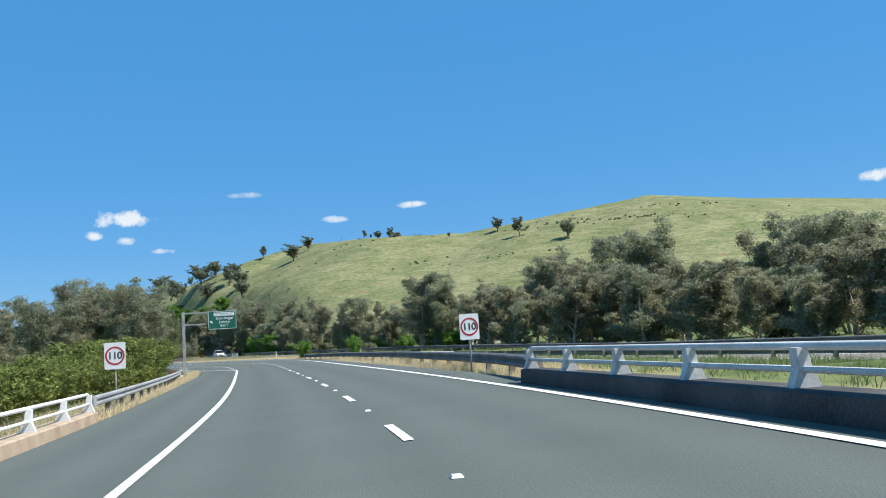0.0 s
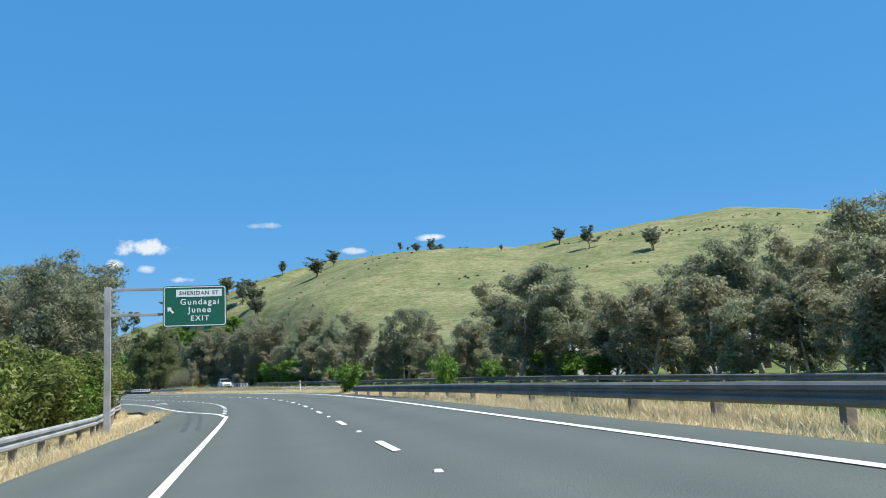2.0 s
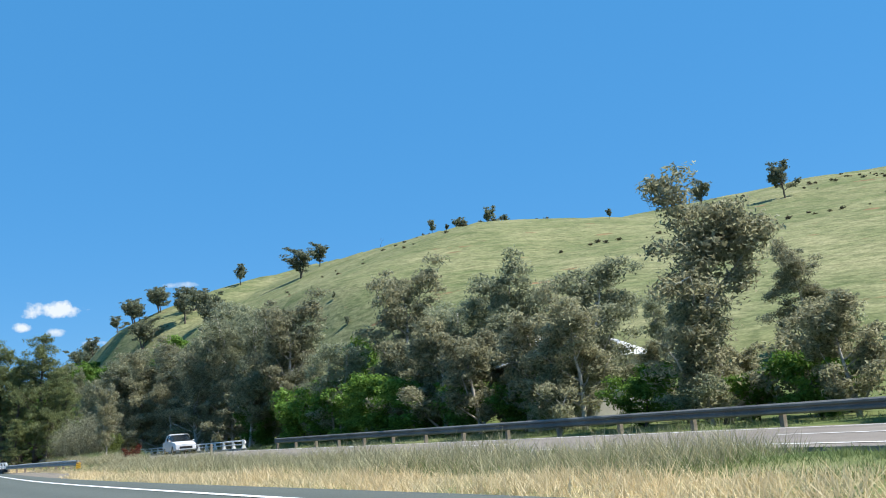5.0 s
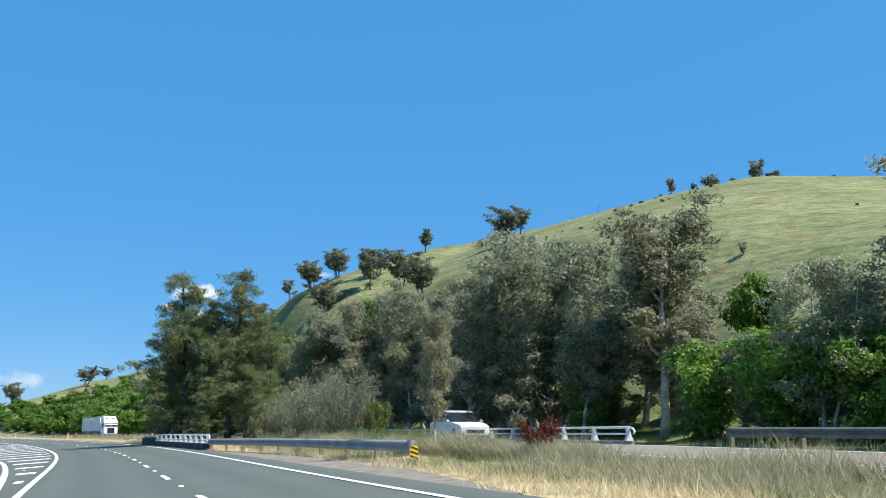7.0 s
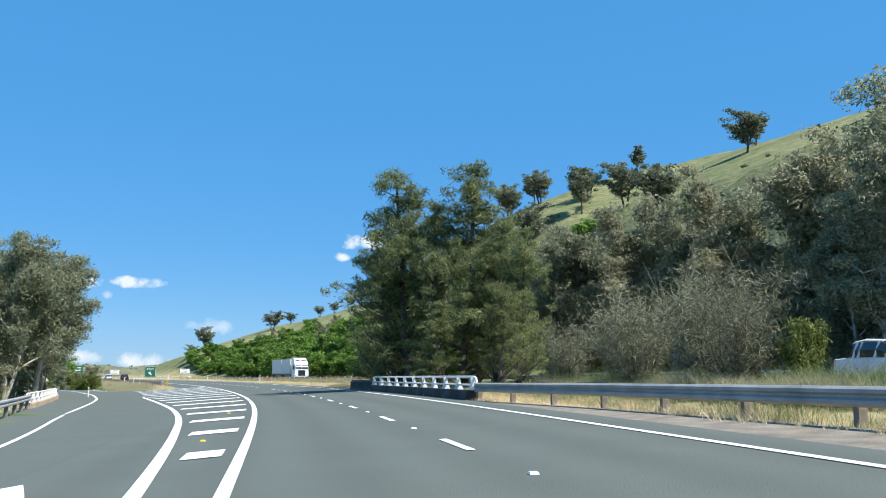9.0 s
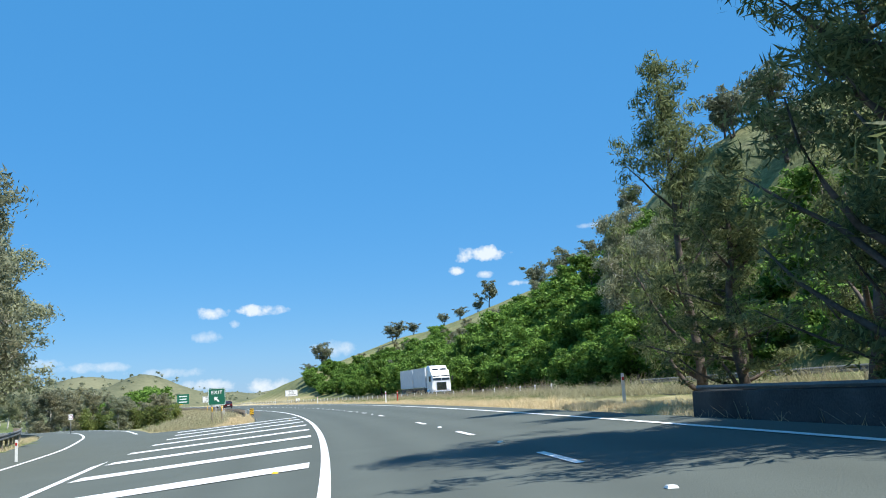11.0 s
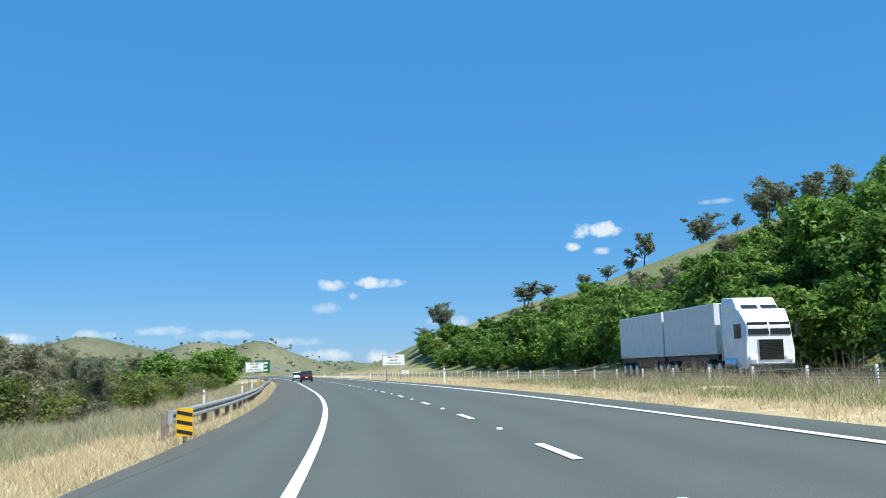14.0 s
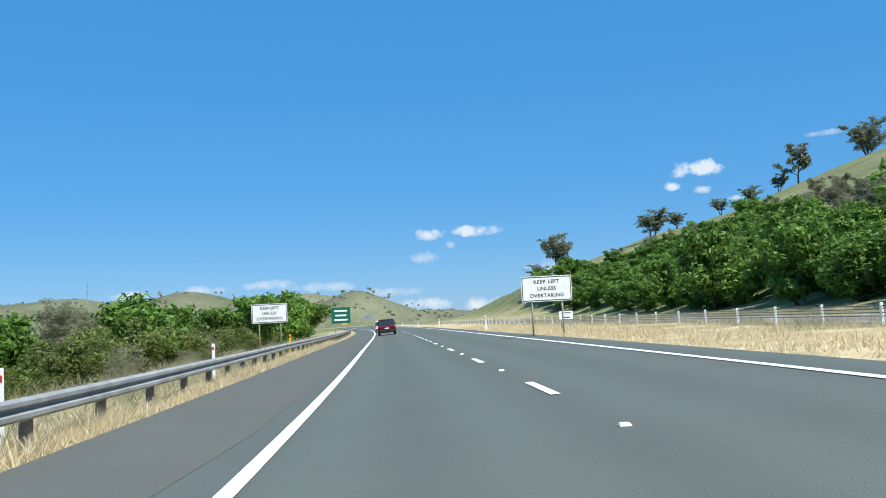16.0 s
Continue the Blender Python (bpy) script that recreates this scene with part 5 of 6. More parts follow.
def low_wall(s0, s1, lat):
    x0, y0 = xy(s0, lat)
    ob = thing("parapet_wall", pose(x0, y0, road_z(lat)), "low concrete parapet wall, coloured dark as in shade, running on from the bridge", "wall")
    bm, rings = bmesh.new(), []
    for s in stations(s0, s1, 1.5):
        t = heading(s)
        x, y = xy(s, lat)
        rings.append([bm.verts.new((x - x0 + math.cos(t) * u, y - y0 + math.sin(t) * u, w)) for u, w in ((0, -0.3), (0.02, 0.48), (0.3, 0.5), (0.32, -0.3))])
    for r0, r1 in zip(rings, rings[1:]):
        for k in range(4):
            bm.faces.new((r0[k], r0[(k + 1) % 4], r1[(k + 1) % 4], r1[k]))
    bm.faces.new(rings[0])
    bm.faces.new(rings[-1][::-1])
    bmesh.ops.recalc_face_normals(bm, faces=bm.faces)
    # same concrete as the right-hand kerbs, shade included in its colour
    part("wall_body", bm, M["shade_concrete"], ob)
    bm = bmesh.new()
    add_tube(bm, [r[1].co.copy() if False else Vector((xy(s, lat + 0.15)[0] - x0, xy(s, lat + 0.15)[1] - y0, 0.55)) for s, r in zip(stations(s0, s1, 1.5), rings)], 0.05, 6)
    part("coping", bm, M["weathered_steel"], ob)


low_wall(234.2, 243, 6.45)


def cable_fence(s0, s1, lat, gap):
    """White posts with four wire ropes."""
    f = lerp_table(lat)
    x0, y0 = xy(s0, f(s0))
    z0 = land(x0, y0)
    ob = thing("cable_barrier", pose(x0, y0, z0), "wire rope barrier with white posts in the dry median", "barrier")
    st = stations(s0, s1, gap)
    pts = []
    base = bmesh.new()
    add_box(base, (0.08, 0.06, 0.78), (0, 0, 0.23), bevel=0.01)
    first = None
    for s in st:
        x, y = xy(s, f(s))
        z = land(x, y)
        pts.append(Vector((x - x0, y - y0, z - z0)))
        if first is None:
            first = part("post", base, M["white_metal"], ob)
            p = first
        else:
            p = new("post", first.data)
            p.parent = ob
        p.matrix_basis = pose(x - x0, y - y0, z - z0, rz=math.degrees(heading(s)))
    for h in (0.26, 0.35, 0.44, 0.53):
        bm = bmesh.new()
        add_tube(bm, [q + Vector((0, 0, h)) for q in pts], 0.014, 5)
        part("wire_rope", bm, M["weathered_steel"], ob)


cable_fence(276, 520, [(276, 13.0), (341, 12.8), (370, 13.2), (520, 12.6)], 3.3)


# ---------------------------------------------------------------- signs
def letters(text, size, x, z, mat, parent, y=-0.006, name="lettering", align="CENTER", spacing=1.1):
    cu = bpy.data.curves.new(name, "FONT")
    cu.body, cu.size, cu.align_x, cu.align_y = text, size, align, "CENTER"
    cu.extrude, cu.space_character = 0.001, spacing
    cu.offset = size * 0.016
    tmp = bpy.data.objects.new(name, cu)
    scene.collection.objects.link(tmp)
    me = bpy.data.meshes.new_from_object(tmp.evaluated_get(bpy.context.evaluated_depsgraph_get()))
    bpy.data.objects.remove(tmp)
    me.materials.clear()
    me.materials.append(mat)
    ob = new(name, me)
    ob.parent = parent
    ob.matrix_basis = Matrix.Translation((x, y, z)) @ Matrix.Rotation(radians(90), 4, "X")
    return ob


def board(parent, w, h, z, mat, x=0.0, r=0.08, name="board", border=None, t=0.03):
    bm = bmesh.new()
    add_plate(bm, [(x + a, z + b) for a, b in rounded(w, h, r)], t)
    bmesh.ops.recalc_face_normals(bm, faces=bm.faces)
    ob = part(name, bm, mat, parent)
    if border:
        bm = bmesh.new()
        o = [(x + a, z + b) for a, b in rounded(w - 0.06, h - 0.06, max(0.02, r - 0.03))]
        i = [(x + a, z + b) for a, b in rounded(w - 0.12, h - 0.12, max(0.015, r - 0.06))]
        va = [bm.verts.new((a, -0.006, b)) for a, b in o]
        vb = [bm.verts.new((a, -0.006, b)) for a, b in i]
        n = len(o)
        for k in range(n):
            bm.faces.new((va[k], va[(k + 1) % n], vb[(k + 1) % n], vb[k]))
        part("border", bm, border, ob)
    return ob


def pole(parent, x, y, z0, z1, r, mat, name="post", square=False):
    bm = bmesh.new()
    if square:
        add_box(bm, (r * 2, r * 2, z1 - z0), (x, y, (z0 + z1) / 2), bevel=0.01)
    else:
        add_tube(bm, [(x, y, z0), (x, y, z1)], r, 10)
    return part(name, bm, mat, parent, smooth_shade=not square)


def sign_pose(s, lat, z=None, turn=0.0):
    x, y = xy(s, lat)
    return pose(x, y, land(x, y) if z is None else z, rz=math.degrees(heading(s)) + turn)


def speed_sign(s, lat, centre, label, scale=1.0, small=False):
    m = sign_pose(s, lat)
    ob = thing("speed_sign", m, label, "road sign", "" if small else "speed limit signs")
    c = centre - m.translation.z
    w, h = 0.58 * scale, 0.76 * scale
    b = board(ob, w, h, c, M["sign_white"], r=0.04)
    bm = bmesh.new()
    ro, ri = w * 0.46, w * 0.375
    va = [bm.verts.new((ro * math.cos(a * math.tau / 32), -0.005, c + ro * math.sin(a * math.tau / 32))) for a in range(32)]
    vb = [bm.verts.new((ri * math.cos(a * math.tau / 32), -0.005, c + ri * math.sin(a * math.tau / 32))) for a in range(32)]
    for k in range(32):
        bm.faces.new((va[k], va[(k + 1) % 32], vb[(k + 1) % 32], vb[k]))
    part("red_ring", bm, M["sign_red"], b, "red ring")
    if not small:
        letters("110", w * 0.5, 0, c, M["sign_black"], b, name="numerals", spacing=0.92)
    pole(ob, 0, 0.06, -0.2, c + h * 0.3, 0.03, M["galvanised"])
    return ob


speed_sign(25.8, 6.46, 1.7, "square white 110 speed sign with red ring behind the rail")
speed_sign(34.2, -4.7, 1.55, "square white 110 speed sign with red ring on the verge", 1.25)
speed_sign(308, -19, 0.75, "small white speed sign with red ring beside the exit ramp", 0.6, True)


def gantry(s, lat):
    m = sign_pose(s, lat)
    ob = thing("gantry_sign", m, "green overhead exit sign reaching from a grey steel post", "road sign")
    z0 = m.translation.z
    pole(ob, 0, 0.15, -0.2, 4.93 - z0, 0.11, M["galvanised"], square=True)
    for zz in (4.83 - z0, 3.90 - z0):
        bm = bmesh.new()
        add_box(bm, (3.0, 0.10, 0.10), (1.5, 0.15, zz), bevel=0.01)
        part("arm", bm, M["galvanised"], ob)
    b = board(ob, 2.25, 1.5, 4.16 - z0, M["sign_green"], x=3.05, r=0.12, border=M["sign_white"])
    bm = bmesh.new()
    add_plate(bm, [(3.2 + u, 4.64 - z0 + w) for u, w in rounded(1.62, 0.27, 0.02)], -0.008)
    part("street_panel", bm, M["sign_white"], b)
    letters("SHERIDAN", 0.195, 3.03, 4.64 - z0, M["sign_black"], b, y=-0.0105, spacing=1.2)
    letters("ST", 0.195, 3.78, 4.64 - z0, M["sign_black"], b, y=-0.0105, spacing=1.2)
    letters("Gundagai", 0.30, 3.22, 4.31 - z0, M["sign_white"], b, spacing=1.25)
    letters("Junee", 0.30, 3.22, 4.02 - z0, M["sign_white"], b, spacing=1.25)
    letters("EXIT", 0.27, 3.22, 3.71 - z0, M["sign_white"], b, spacing=1.25)
    arrow_mark(b, 2.2, 4.02 - z0, 0.24)
    return ob


def arrow_mark(parent, x, z, k):
    """An arrow that points up and to the left."""
    pts = [(-0.5, 0.5), (0.22, 0.42), (0.02, 0.2), (0.5, -0.28), (0.28, -0.5), (-0.2, -0.02), (-0.42, -0.22)]
    bm = bmesh.new()
    bm.faces.new([bm.verts.new((x + a * k, -0.008, z + b * k)) for a, b in pts])
    part("arrow", bm, M["sign_white"], parent)


gantry(75.1, -4.95)


def exit_sign(s, lat):
    m = sign_pose(s, lat, turn=4)
    ob = thing("exit_sign", m, "green exit sign with white arrow on the dry grass island", "road sign")
    z0 = m.translation.z
    b = board(ob, 1.36, 1.36, 1.72 - z0, M["sign_green"], r=0.12, border=M["sign_white"])
    letters("EXIT", 0.36, 0, 2.05 - z0, M["sign_white"], b, spacing=1.2)
    arrow_mark(b, 0.0, 1.5 - z0, 0.42)
    for x in (-0.38, 0.38):
        pole(ob, x, 0.07, -0.25, 1.2 - z0, 0.04, M["timber"])
        pole(ob, x, 0.07, 0.55 - z0, 0.95 - z0, 0.046, M["sign_yellow"], "reflective_band")


exit_sign(300.4, -6.85)


def keep_left(s, lat, w, h, centre, label, legs):
    m = sign_pose(s, lat)
    ob = thing("keep_left_sign", m, label, "road sign", "keep left signs")
    c = centre - m.translation.z
    b = board(ob, w, h, c, M["sign_white"], r=0.05, border=M["sign_black"])
    for t, xx, k in (("KEEP", -0.19, 0), ("LEFT", 0.20, 0), ("UNLESS", 0, 1), ("OVERTAKING", 0, 2)):
        letters(t, h * 0.2, xx * w * 0.72, c + (1 - k) * h * 0.27, M["sign_black"], b, spacing=1.12)
    for x in (-w * 0.3, w * 0.3):
        pole(ob, x, 0.07, -0.3, c + h * 0.3, 0.035, legs)


keep_left(386.8, -5.8, 1.85, 1.0, 2.0, "white lane discipline sign with black capitals behind the guard rail", M["timber"])
keep_left(374.1, 6.6, 2.0, 1.0, 2.2, "white lane discipline sign with black capitals on the median verge", M["galvanised"])


def plate_sign(name, s, lat, w, h, centre, mat, label, bars=2, bar_mat=None, turn=0.0, back=False):
    """A sign whose writing cannot be read: plain bars in its place."""
    m = sign_pose(s, lat, turn=turn)
    ob = thing(name, m, label, "road sign")
    c = centre - m.translation.z
    b = board(ob, w, h, c, mat, r=0.04)
    for k in range(bars):
        bm = bmesh.new()
        add_box(bm, (w * (0.7 - 0.12 * (k % 2)), 0.004, h * 0.10), (0, -0.006, c + h * (0.28 - 0.56 * k / max(1, bars - 1))))
        part("text_bar", bm, bar_mat or M["sign_black"], b)
    for x in (-w * 0.32, w * 0.32):
        pole(ob, x, 0.06, -0.25, c + h * 0.3, 0.035, M["galvanised"])


plate_sign("direction_sign", 498, -6.4, 3.3, 2.8, 3.0, M["sign_green"], "large green direction sign far along the verge", 3, M["sign_white"])
plate_sign("small_sign", 379, 8.3, 0.62, 0.36, 1.12, M["sign_white"], "small grey-white sign under the larger one", 2)
plate_sign("advisory_sign", 520, -6.0, 1.0, 1.0, 1.9, M["sign_yellow"], "yellow warning sign beside the rail far ahead", 1)
plate_sign("overhead_board", 640, 3.0, 4.0, 1.1, 3.6, M["sign_back"], "grey sign board over the road far away", 2)


def hazard(s, lat, w, h, label, lift=0.15, parent_turn=0.0):
    m = sign_pose(s, lat, turn=parent_turn)
    ob = thing("hazard_marker", m, label, "hazard marker", "rail end markers")
    b = board(ob, w, h, lift + h / 2, M["sign_yellow"], r=0.015)
    for k in range(1, 4):
        bm = bmesh.new()
        z = lift + h * (k / 3 - 0.26)
        lo, hi = max(lift + 0.01, z), min(lift + h - 0.01, z + h * 0.13)
        f = [(-w / 2 + 0.01, lo + 0.04), (w / 2 - 0.01, lo - 0.03), (w / 2 - 0.01, hi - 0.03), (-w / 2 + 0.01, hi + 0.04)]
        bm.faces.new([bm.verts.new((a, -0.005, c)) for a, c in f])
        part("black_stripe", bm, M["sign_black"], b)
    pole(ob, 0, 0.05, -0.2, lift + h * 0.5, 0.04, M["timber"])


hazard(183.7, 8.3, 0.22, 0.34, "yellow and black panel on the guard rail end", 0.12)
hazard(315.2, -3.9, 0.36, 0.62, "yellow and black panel on the guard rail end", 0.14)
hazard(256.9, -14.5, 0.3, 0.5, "small yellow and black panel at the ramp rail", 0.3)


def guide_post(s, lat, h, mat, refl, label):
    m = sign_pose(s, lat)
    ob = thing("guide_post", m, label, "guide post", "guide posts")
    bm = bmesh.new()
    add_box(bm, (0.10, 0.035, h + 0.2), (0, 0, h / 2 - 0.1), bevel=0.012)
    part("shaft", bm, mat, ob)
    if refl:
        bm = bmesh.new()
        add_box(bm, (0.07, 0.01, 0.10), (0, -0.022, h - 0.16), bevel=0.003)
        part("reflector", bm, refl, ob)


for s, lat, h in [(301.7, 6.9, 0.98), (349.8, 6.9, 0.95), (398, 6.8, 0.95), (446, 6.8, 0.95), (494, 6.8, 0.95), (335.6, -6.1, 1.0), (252, 8.2, 0.9), (120, 7.4, 0.9), (101, 13.5, 0.8), (544, 6.8, 0.95), (353, -5.5, 1.12), (369.5, -5.5, 1.12)]:
    guide_post(s, lat, h, M["sign_white"], M["reflector_red"], "slim white guide post with a red reflector in the grass")
for s, lat, h in [(302.3, 8.0, 0.9)]:
    guide_post(s, lat, h, M["reflector_red"], M["sign_white"], "slim red guide post beside the road")
guide_post(394.7, -5.6, 1.15, M["sign_yellow"], M["reflector_red"], "slim orange guide post beside the rail")
guide_post(172, 12.3, 0.62, M["timber"], None, "short weathered reddish marker post in the long grass")
guide_post(262, -12.0, 0.8, M["sign_white"], M["reflector_red"], "slim white guide post beside the exit ramp")


# ---------------------------------------------------------------- vehicles
def wheel(parent, x, y, r, w=0.22):
    bm = bmesh.new()
    add_tube(bm, [(x - w / 2, y, r), (x - w / 2 + 0.02, y, r), (x + w / 2 - 0.02, y, r), (x + w / 2, y, r)], [r * 0.9, r, r, r * 0.9], 20)
    t = part("tyre", bm, M["tyre"], parent)
    for sx in (-1, 1):
        bm = bmesh.new()
        add_tube(bm, [(x + sx * w / 2, y, r), (x + sx * (w / 2 + 0.012), y, r)], [r * 0.62, r * 0.5], 14)
        part("rim", bm, M["chrome"], t)


def loft(bm, sections):
    """Rings of (y, half width at the base, half width at the top, z low, z high), joined front to back."""
    rings = []
    for y, wl, wt, z0, z1 in sections:
        zm = z0 + (z1 - z0) * 0.45
        rings.append([bm.verts.new(v) for v in ((-wl * 0.96, y, z0), (-wl, y, zm), (-wt, y, z1 - 0.03), (-wt * 0.93, y, z1), (wt * 0.93, y, z1), (wt, y, z1 - 0.03), (wl, y, zm), (wl * 0.96, y, z0))])
    for r0, r1 in zip(rings, rings[1:]):
        for k in range(8):
            bm.faces.new((r0[k], r0[(k + 1) % 8], r1[(k + 1) % 8], r1[k]))
    bm.faces.new(rings[0])
    bm.faces.new(rings[-1][::-1])
    bmesh.ops.recalc_face_normals(bm, faces=bm.faces)


def car(m, paint, label, wagon=True):
    """A car that points along +y. Its wheels stand on z = 0."""
    ob = thing("car", m, label, "car")
    bm = bmesh.new()
    loft(bm, [(-2.15, 0.80, 0.76, 0.42, 0.82), (-2.05, 0.88, 0.84, 0.28, 0.98), (-1.2, 0.90, 0.86, 0.24, 1.02), (0.7, 0.90, 0.86, 0.24, 1.0), (1.1, 0.90, 0.84, 0.24, 0.98), (1.9, 0.87, 0.78, 0.26, 0.86), (2.15, 0.78, 0.66, 0.34, 0.74)])
    part("body", bm, paint, ob, smooth_shade=False)
    bm = bmesh.new()
    rear = -2.0 if wagon else -1.5
    loft(bm, [(rear, 0.80, 0.62, 0.98, 1.02), (rear + 0.35, 0.82, 0.66, 0.98, 1.52), (-0.6, 0.83, 0.68, 0.98, 1.58), (0.15, 0.83, 0.67, 0.98, 1.54), (1.05, 0.80, 0.64, 0.96, 1.0)])
    part("cabin", bm, M["glass_dark"], ob, "dark tinted glass")
    bm = bmesh.new()
    loft(bm, [(rear + 0.28, 0.70, 0.66, 1.46, 1.53), (-0.6, 0.72, 0.68, 1.5, 1.60), (0.2, 0.71, 0.66, 1.48, 1.555)])
    part("roof", bm, paint, ob)
    for y in (rear + 0.5, -0.75, 0.05):
        for sx in (-1, 1):
            bm = bmesh.new()
            add_tube(bm, [(sx * 0.85, y - 0.05, 1.0), (sx * 0.71, y + 0.05, 1.5)], 0.045, 6)
            part("pillar", bm, paint, ob)
    for x in (-0.78, 0.78):
        for y in (-1.35, 1.35):
            wheel(ob, x, y, 0.33)
        bm = bmesh.new()
        add_box(bm, (0.2, 0.06, 0.22), (x * 0.93, -2.12, 0.82), bevel=0.02)
        part("tail_lamp", bm, M["lamp_red"], ob)
        bm = bmesh.new()
        add_box(bm, (0.3, 0.08, 0.14), (x * 0.82, 2.06, 0.70), bevel=0.03)
        part("headlamp", bm, M["lamp_clear"], ob)
        bm = bmesh.new()
        add_box(bm, (0.16, 0.1, 0.12), (x * 1.22, 0.75, 1.04), bevel=0.03)
        part("wing_mirror", bm, paint, ob)
    bm = bmesh.new()
    add_box(bm, (0.42, 0.02, 0.11), (0, -2.16, 0.68))
    part("number_plate", bm, M["sign_white"], ob)
    bm = bmesh.new()
    add_box(bm, (1.5, 0.12, 0.2), (0, -2.1, 0.42), bevel=0.03)
    part("rear_bumper", bm, M["black_trim"], ob)
    bm = bmesh.new()
    add_box(bm, (1.0, 0.06, 0.18), (0, 2.14, 0.5), bevel=0.03)
    part("grille", bm, M["black_trim"], ob)
    return ob


def on_road(s, lat, flip=False, z=None):
    x, y = xy(s, lat)
    return pose(x, y, road_z(lat) if z is None else z, ry=0 if z is not None else -math.degrees(math.atan(CROSSFALL)), rz=math.degrees(heading(s)) + (180 if flip else 0))


car(on_road(430, 0.45), M["car_red"], "dark red wagon driving ahead on the highway")
car(on_road(468, 0.1), M["car_white"], "white car driving far ahead on the highway")
car(on_road(206, OTHER_LAT(206) + 3.6, True, OTHER_Z(206)), M["car_white"], "white hatchback on the other carriageway", False)


def truck(s, lat, z):
    """A cab-over prime mover with two box trailers that points along +y."""
    x, y = xy(s, lat)
    ob = thing("truck", pose(x, y, z, rz=math.degrees(heading(s)) + 180), "white cab-over truck pulling two grey box trailers", "truck")
    bm = bmesh.new()
    loft(bm, [(-2.4, 1.22, 1.2, 0.9, 3.2), (-0.6, 1.24, 1.2, 0.55, 3.3), (-0.1, 1.24, 1.1, 0.45, 2.6), (0.0, 1.2, 1.05, 0.45, 2.45)])
    cab = part("cab", bm, M["car_white"], ob, "white cab")
    bm = bmesh.new()
    loft(bm, [(-2.4, 1.2, 1.12, 3.1, 3.95), (-1.4, 1.2, 1.05, 3.1, 3.9), (-0.75, 1.18, 0.95, 3.1, 3.3)])
    part("roof_fairing", bm, M["car_white"], cab)
    for xa, wd, za, hg, yy, tilt in ((-0.55, 1.02, 2.36, 0.6, -0.03, -12), (0.55, 1.02, 2.36, 0.6, -0.03, -12), (-0.5, 0.8, 3.42, 0.26, -0.84, -50), (0.5, 0.8, 3.42, 0.26, -0.84, -50)):
        bm = bmesh.new()
        add_box(bm, (wd, 0.05, hg), (xa, yy, za), Matrix.Rotation(radians(-tilt), 3, "X"), 0.015)
        part("windscreen", bm, M["glass_dark"], cab)
    bm = bmesh.new()
    add_box(bm, (1.25, 0.08, 1.0), (0, 0.03, 1.35), bevel=0.04)
    part("grille", bm, M["chrome"], cab)
    for k in range(7):
        bm = bmesh.new()
        add_box(bm, (1.05, 0.03, 0.06), (0, 0.08, 0.98 + 0.12 * k))
        part("grille_bar", bm, M["black_trim"], cab)
    bm = bmesh.new()
    add_box(bm, (2.3, 0.25, 0.35), (0, 0.1, 0.55), bevel=0.06)
    part("bumper", bm, M["chrome"], cab)
    for sx in (-1, 1):
        bm = bmesh.new()
        add_box(bm, (0.4, 0.08, 0.22), (sx * 0.9, 0.06, 0.98), bevel=0.03)
        part("headlamp", bm, M["lamp_clear"], cab)
        bm = bmesh.new()
        add_box(bm, (0.05, 0.7, 0.7), (sx * 1.23, -0.75, 2.25), bevel=0.03)
        part("side_window", bm, M["glass_dark"], cab)
        bm = bmesh.new()
        add_box(bm, (0.18, 0.1, 0.6), (sx * 1.45, -0.15, 2.25), bevel=0.04)
        part("wing_mirror", bm, M["black_trim"], cab)
        bm = bmesh.new()
        add_tube(bm, [(sx * 1.1, -2.6, 0.9), (sx * 1.1, -2.6, 3.7)], 0.09, 10)
        part("exhaust_stack", bm, M["chrome"], cab)
        bm = bmesh.new()
        add_tube(bm, [(sx * 1.0, -2.1, 0.75), (sx * 1.0, -0.95, 0.75)], 0.32, 14)
        part("fuel_tank", bm, M["chrome"], cab)
    for y0, ln in ((-3.1, 6.6), (-10.0, 7.2)):
        bm = bmesh.new()
        add_box(bm, (2.46, ln, 2.55), (0, y0 - ln / 2, 2.5), bevel=0.03)
        t = part("trailer", bm, M["truck_grey"], ob, "grey box trailer")
        for sx in (-1, 1):
            for yy in (y0 - 0.06, y0 - ln + 0.06):
                bm = bmesh.new()
                add_box(bm, (0.03, 0.14, 2.55), (sx * 1.235, yy, 2.5), bevel=0.008)
                part("corner_post", bm, M["sign_white"], t)
            for zz in (1.27, 3.74):
                bm = bmesh.new()
                add_box(bm, (0.03, ln - 0.3, 0.08), (sx * 1.235, y0 - ln / 2, zz), bevel=0.008)
                part("side_rail", bm, M["chrome"], t)
        bm = bmesh.new()
        add_box(bm, (2.3, ln, 0.25), (0, y0 - ln / 2, 1.08), bevel=0.02)
        part("chassis", bm, M["black_trim"], t)
        for sx in (-1, 1):
            bm = bmesh.new()
            add_box(bm, (0.04, ln * 0.5, 0.45), (sx * 1.15, y0 - ln * 0.4, 0.85), bevel=0.01)
            part("side_skirt", bm, M["car_red"], t)
    for sx in (-1, 1):
        for y in (-0.75, -2.95, -4.1, -8.4, -9.5, -10.6, -14.6, -15.7, -16.7):
            wheel(ob, sx * 1.02, y, 0.48, 0.34)


truck(334, OTHER_LAT(334) + 1.2, OTHER_Z(334))


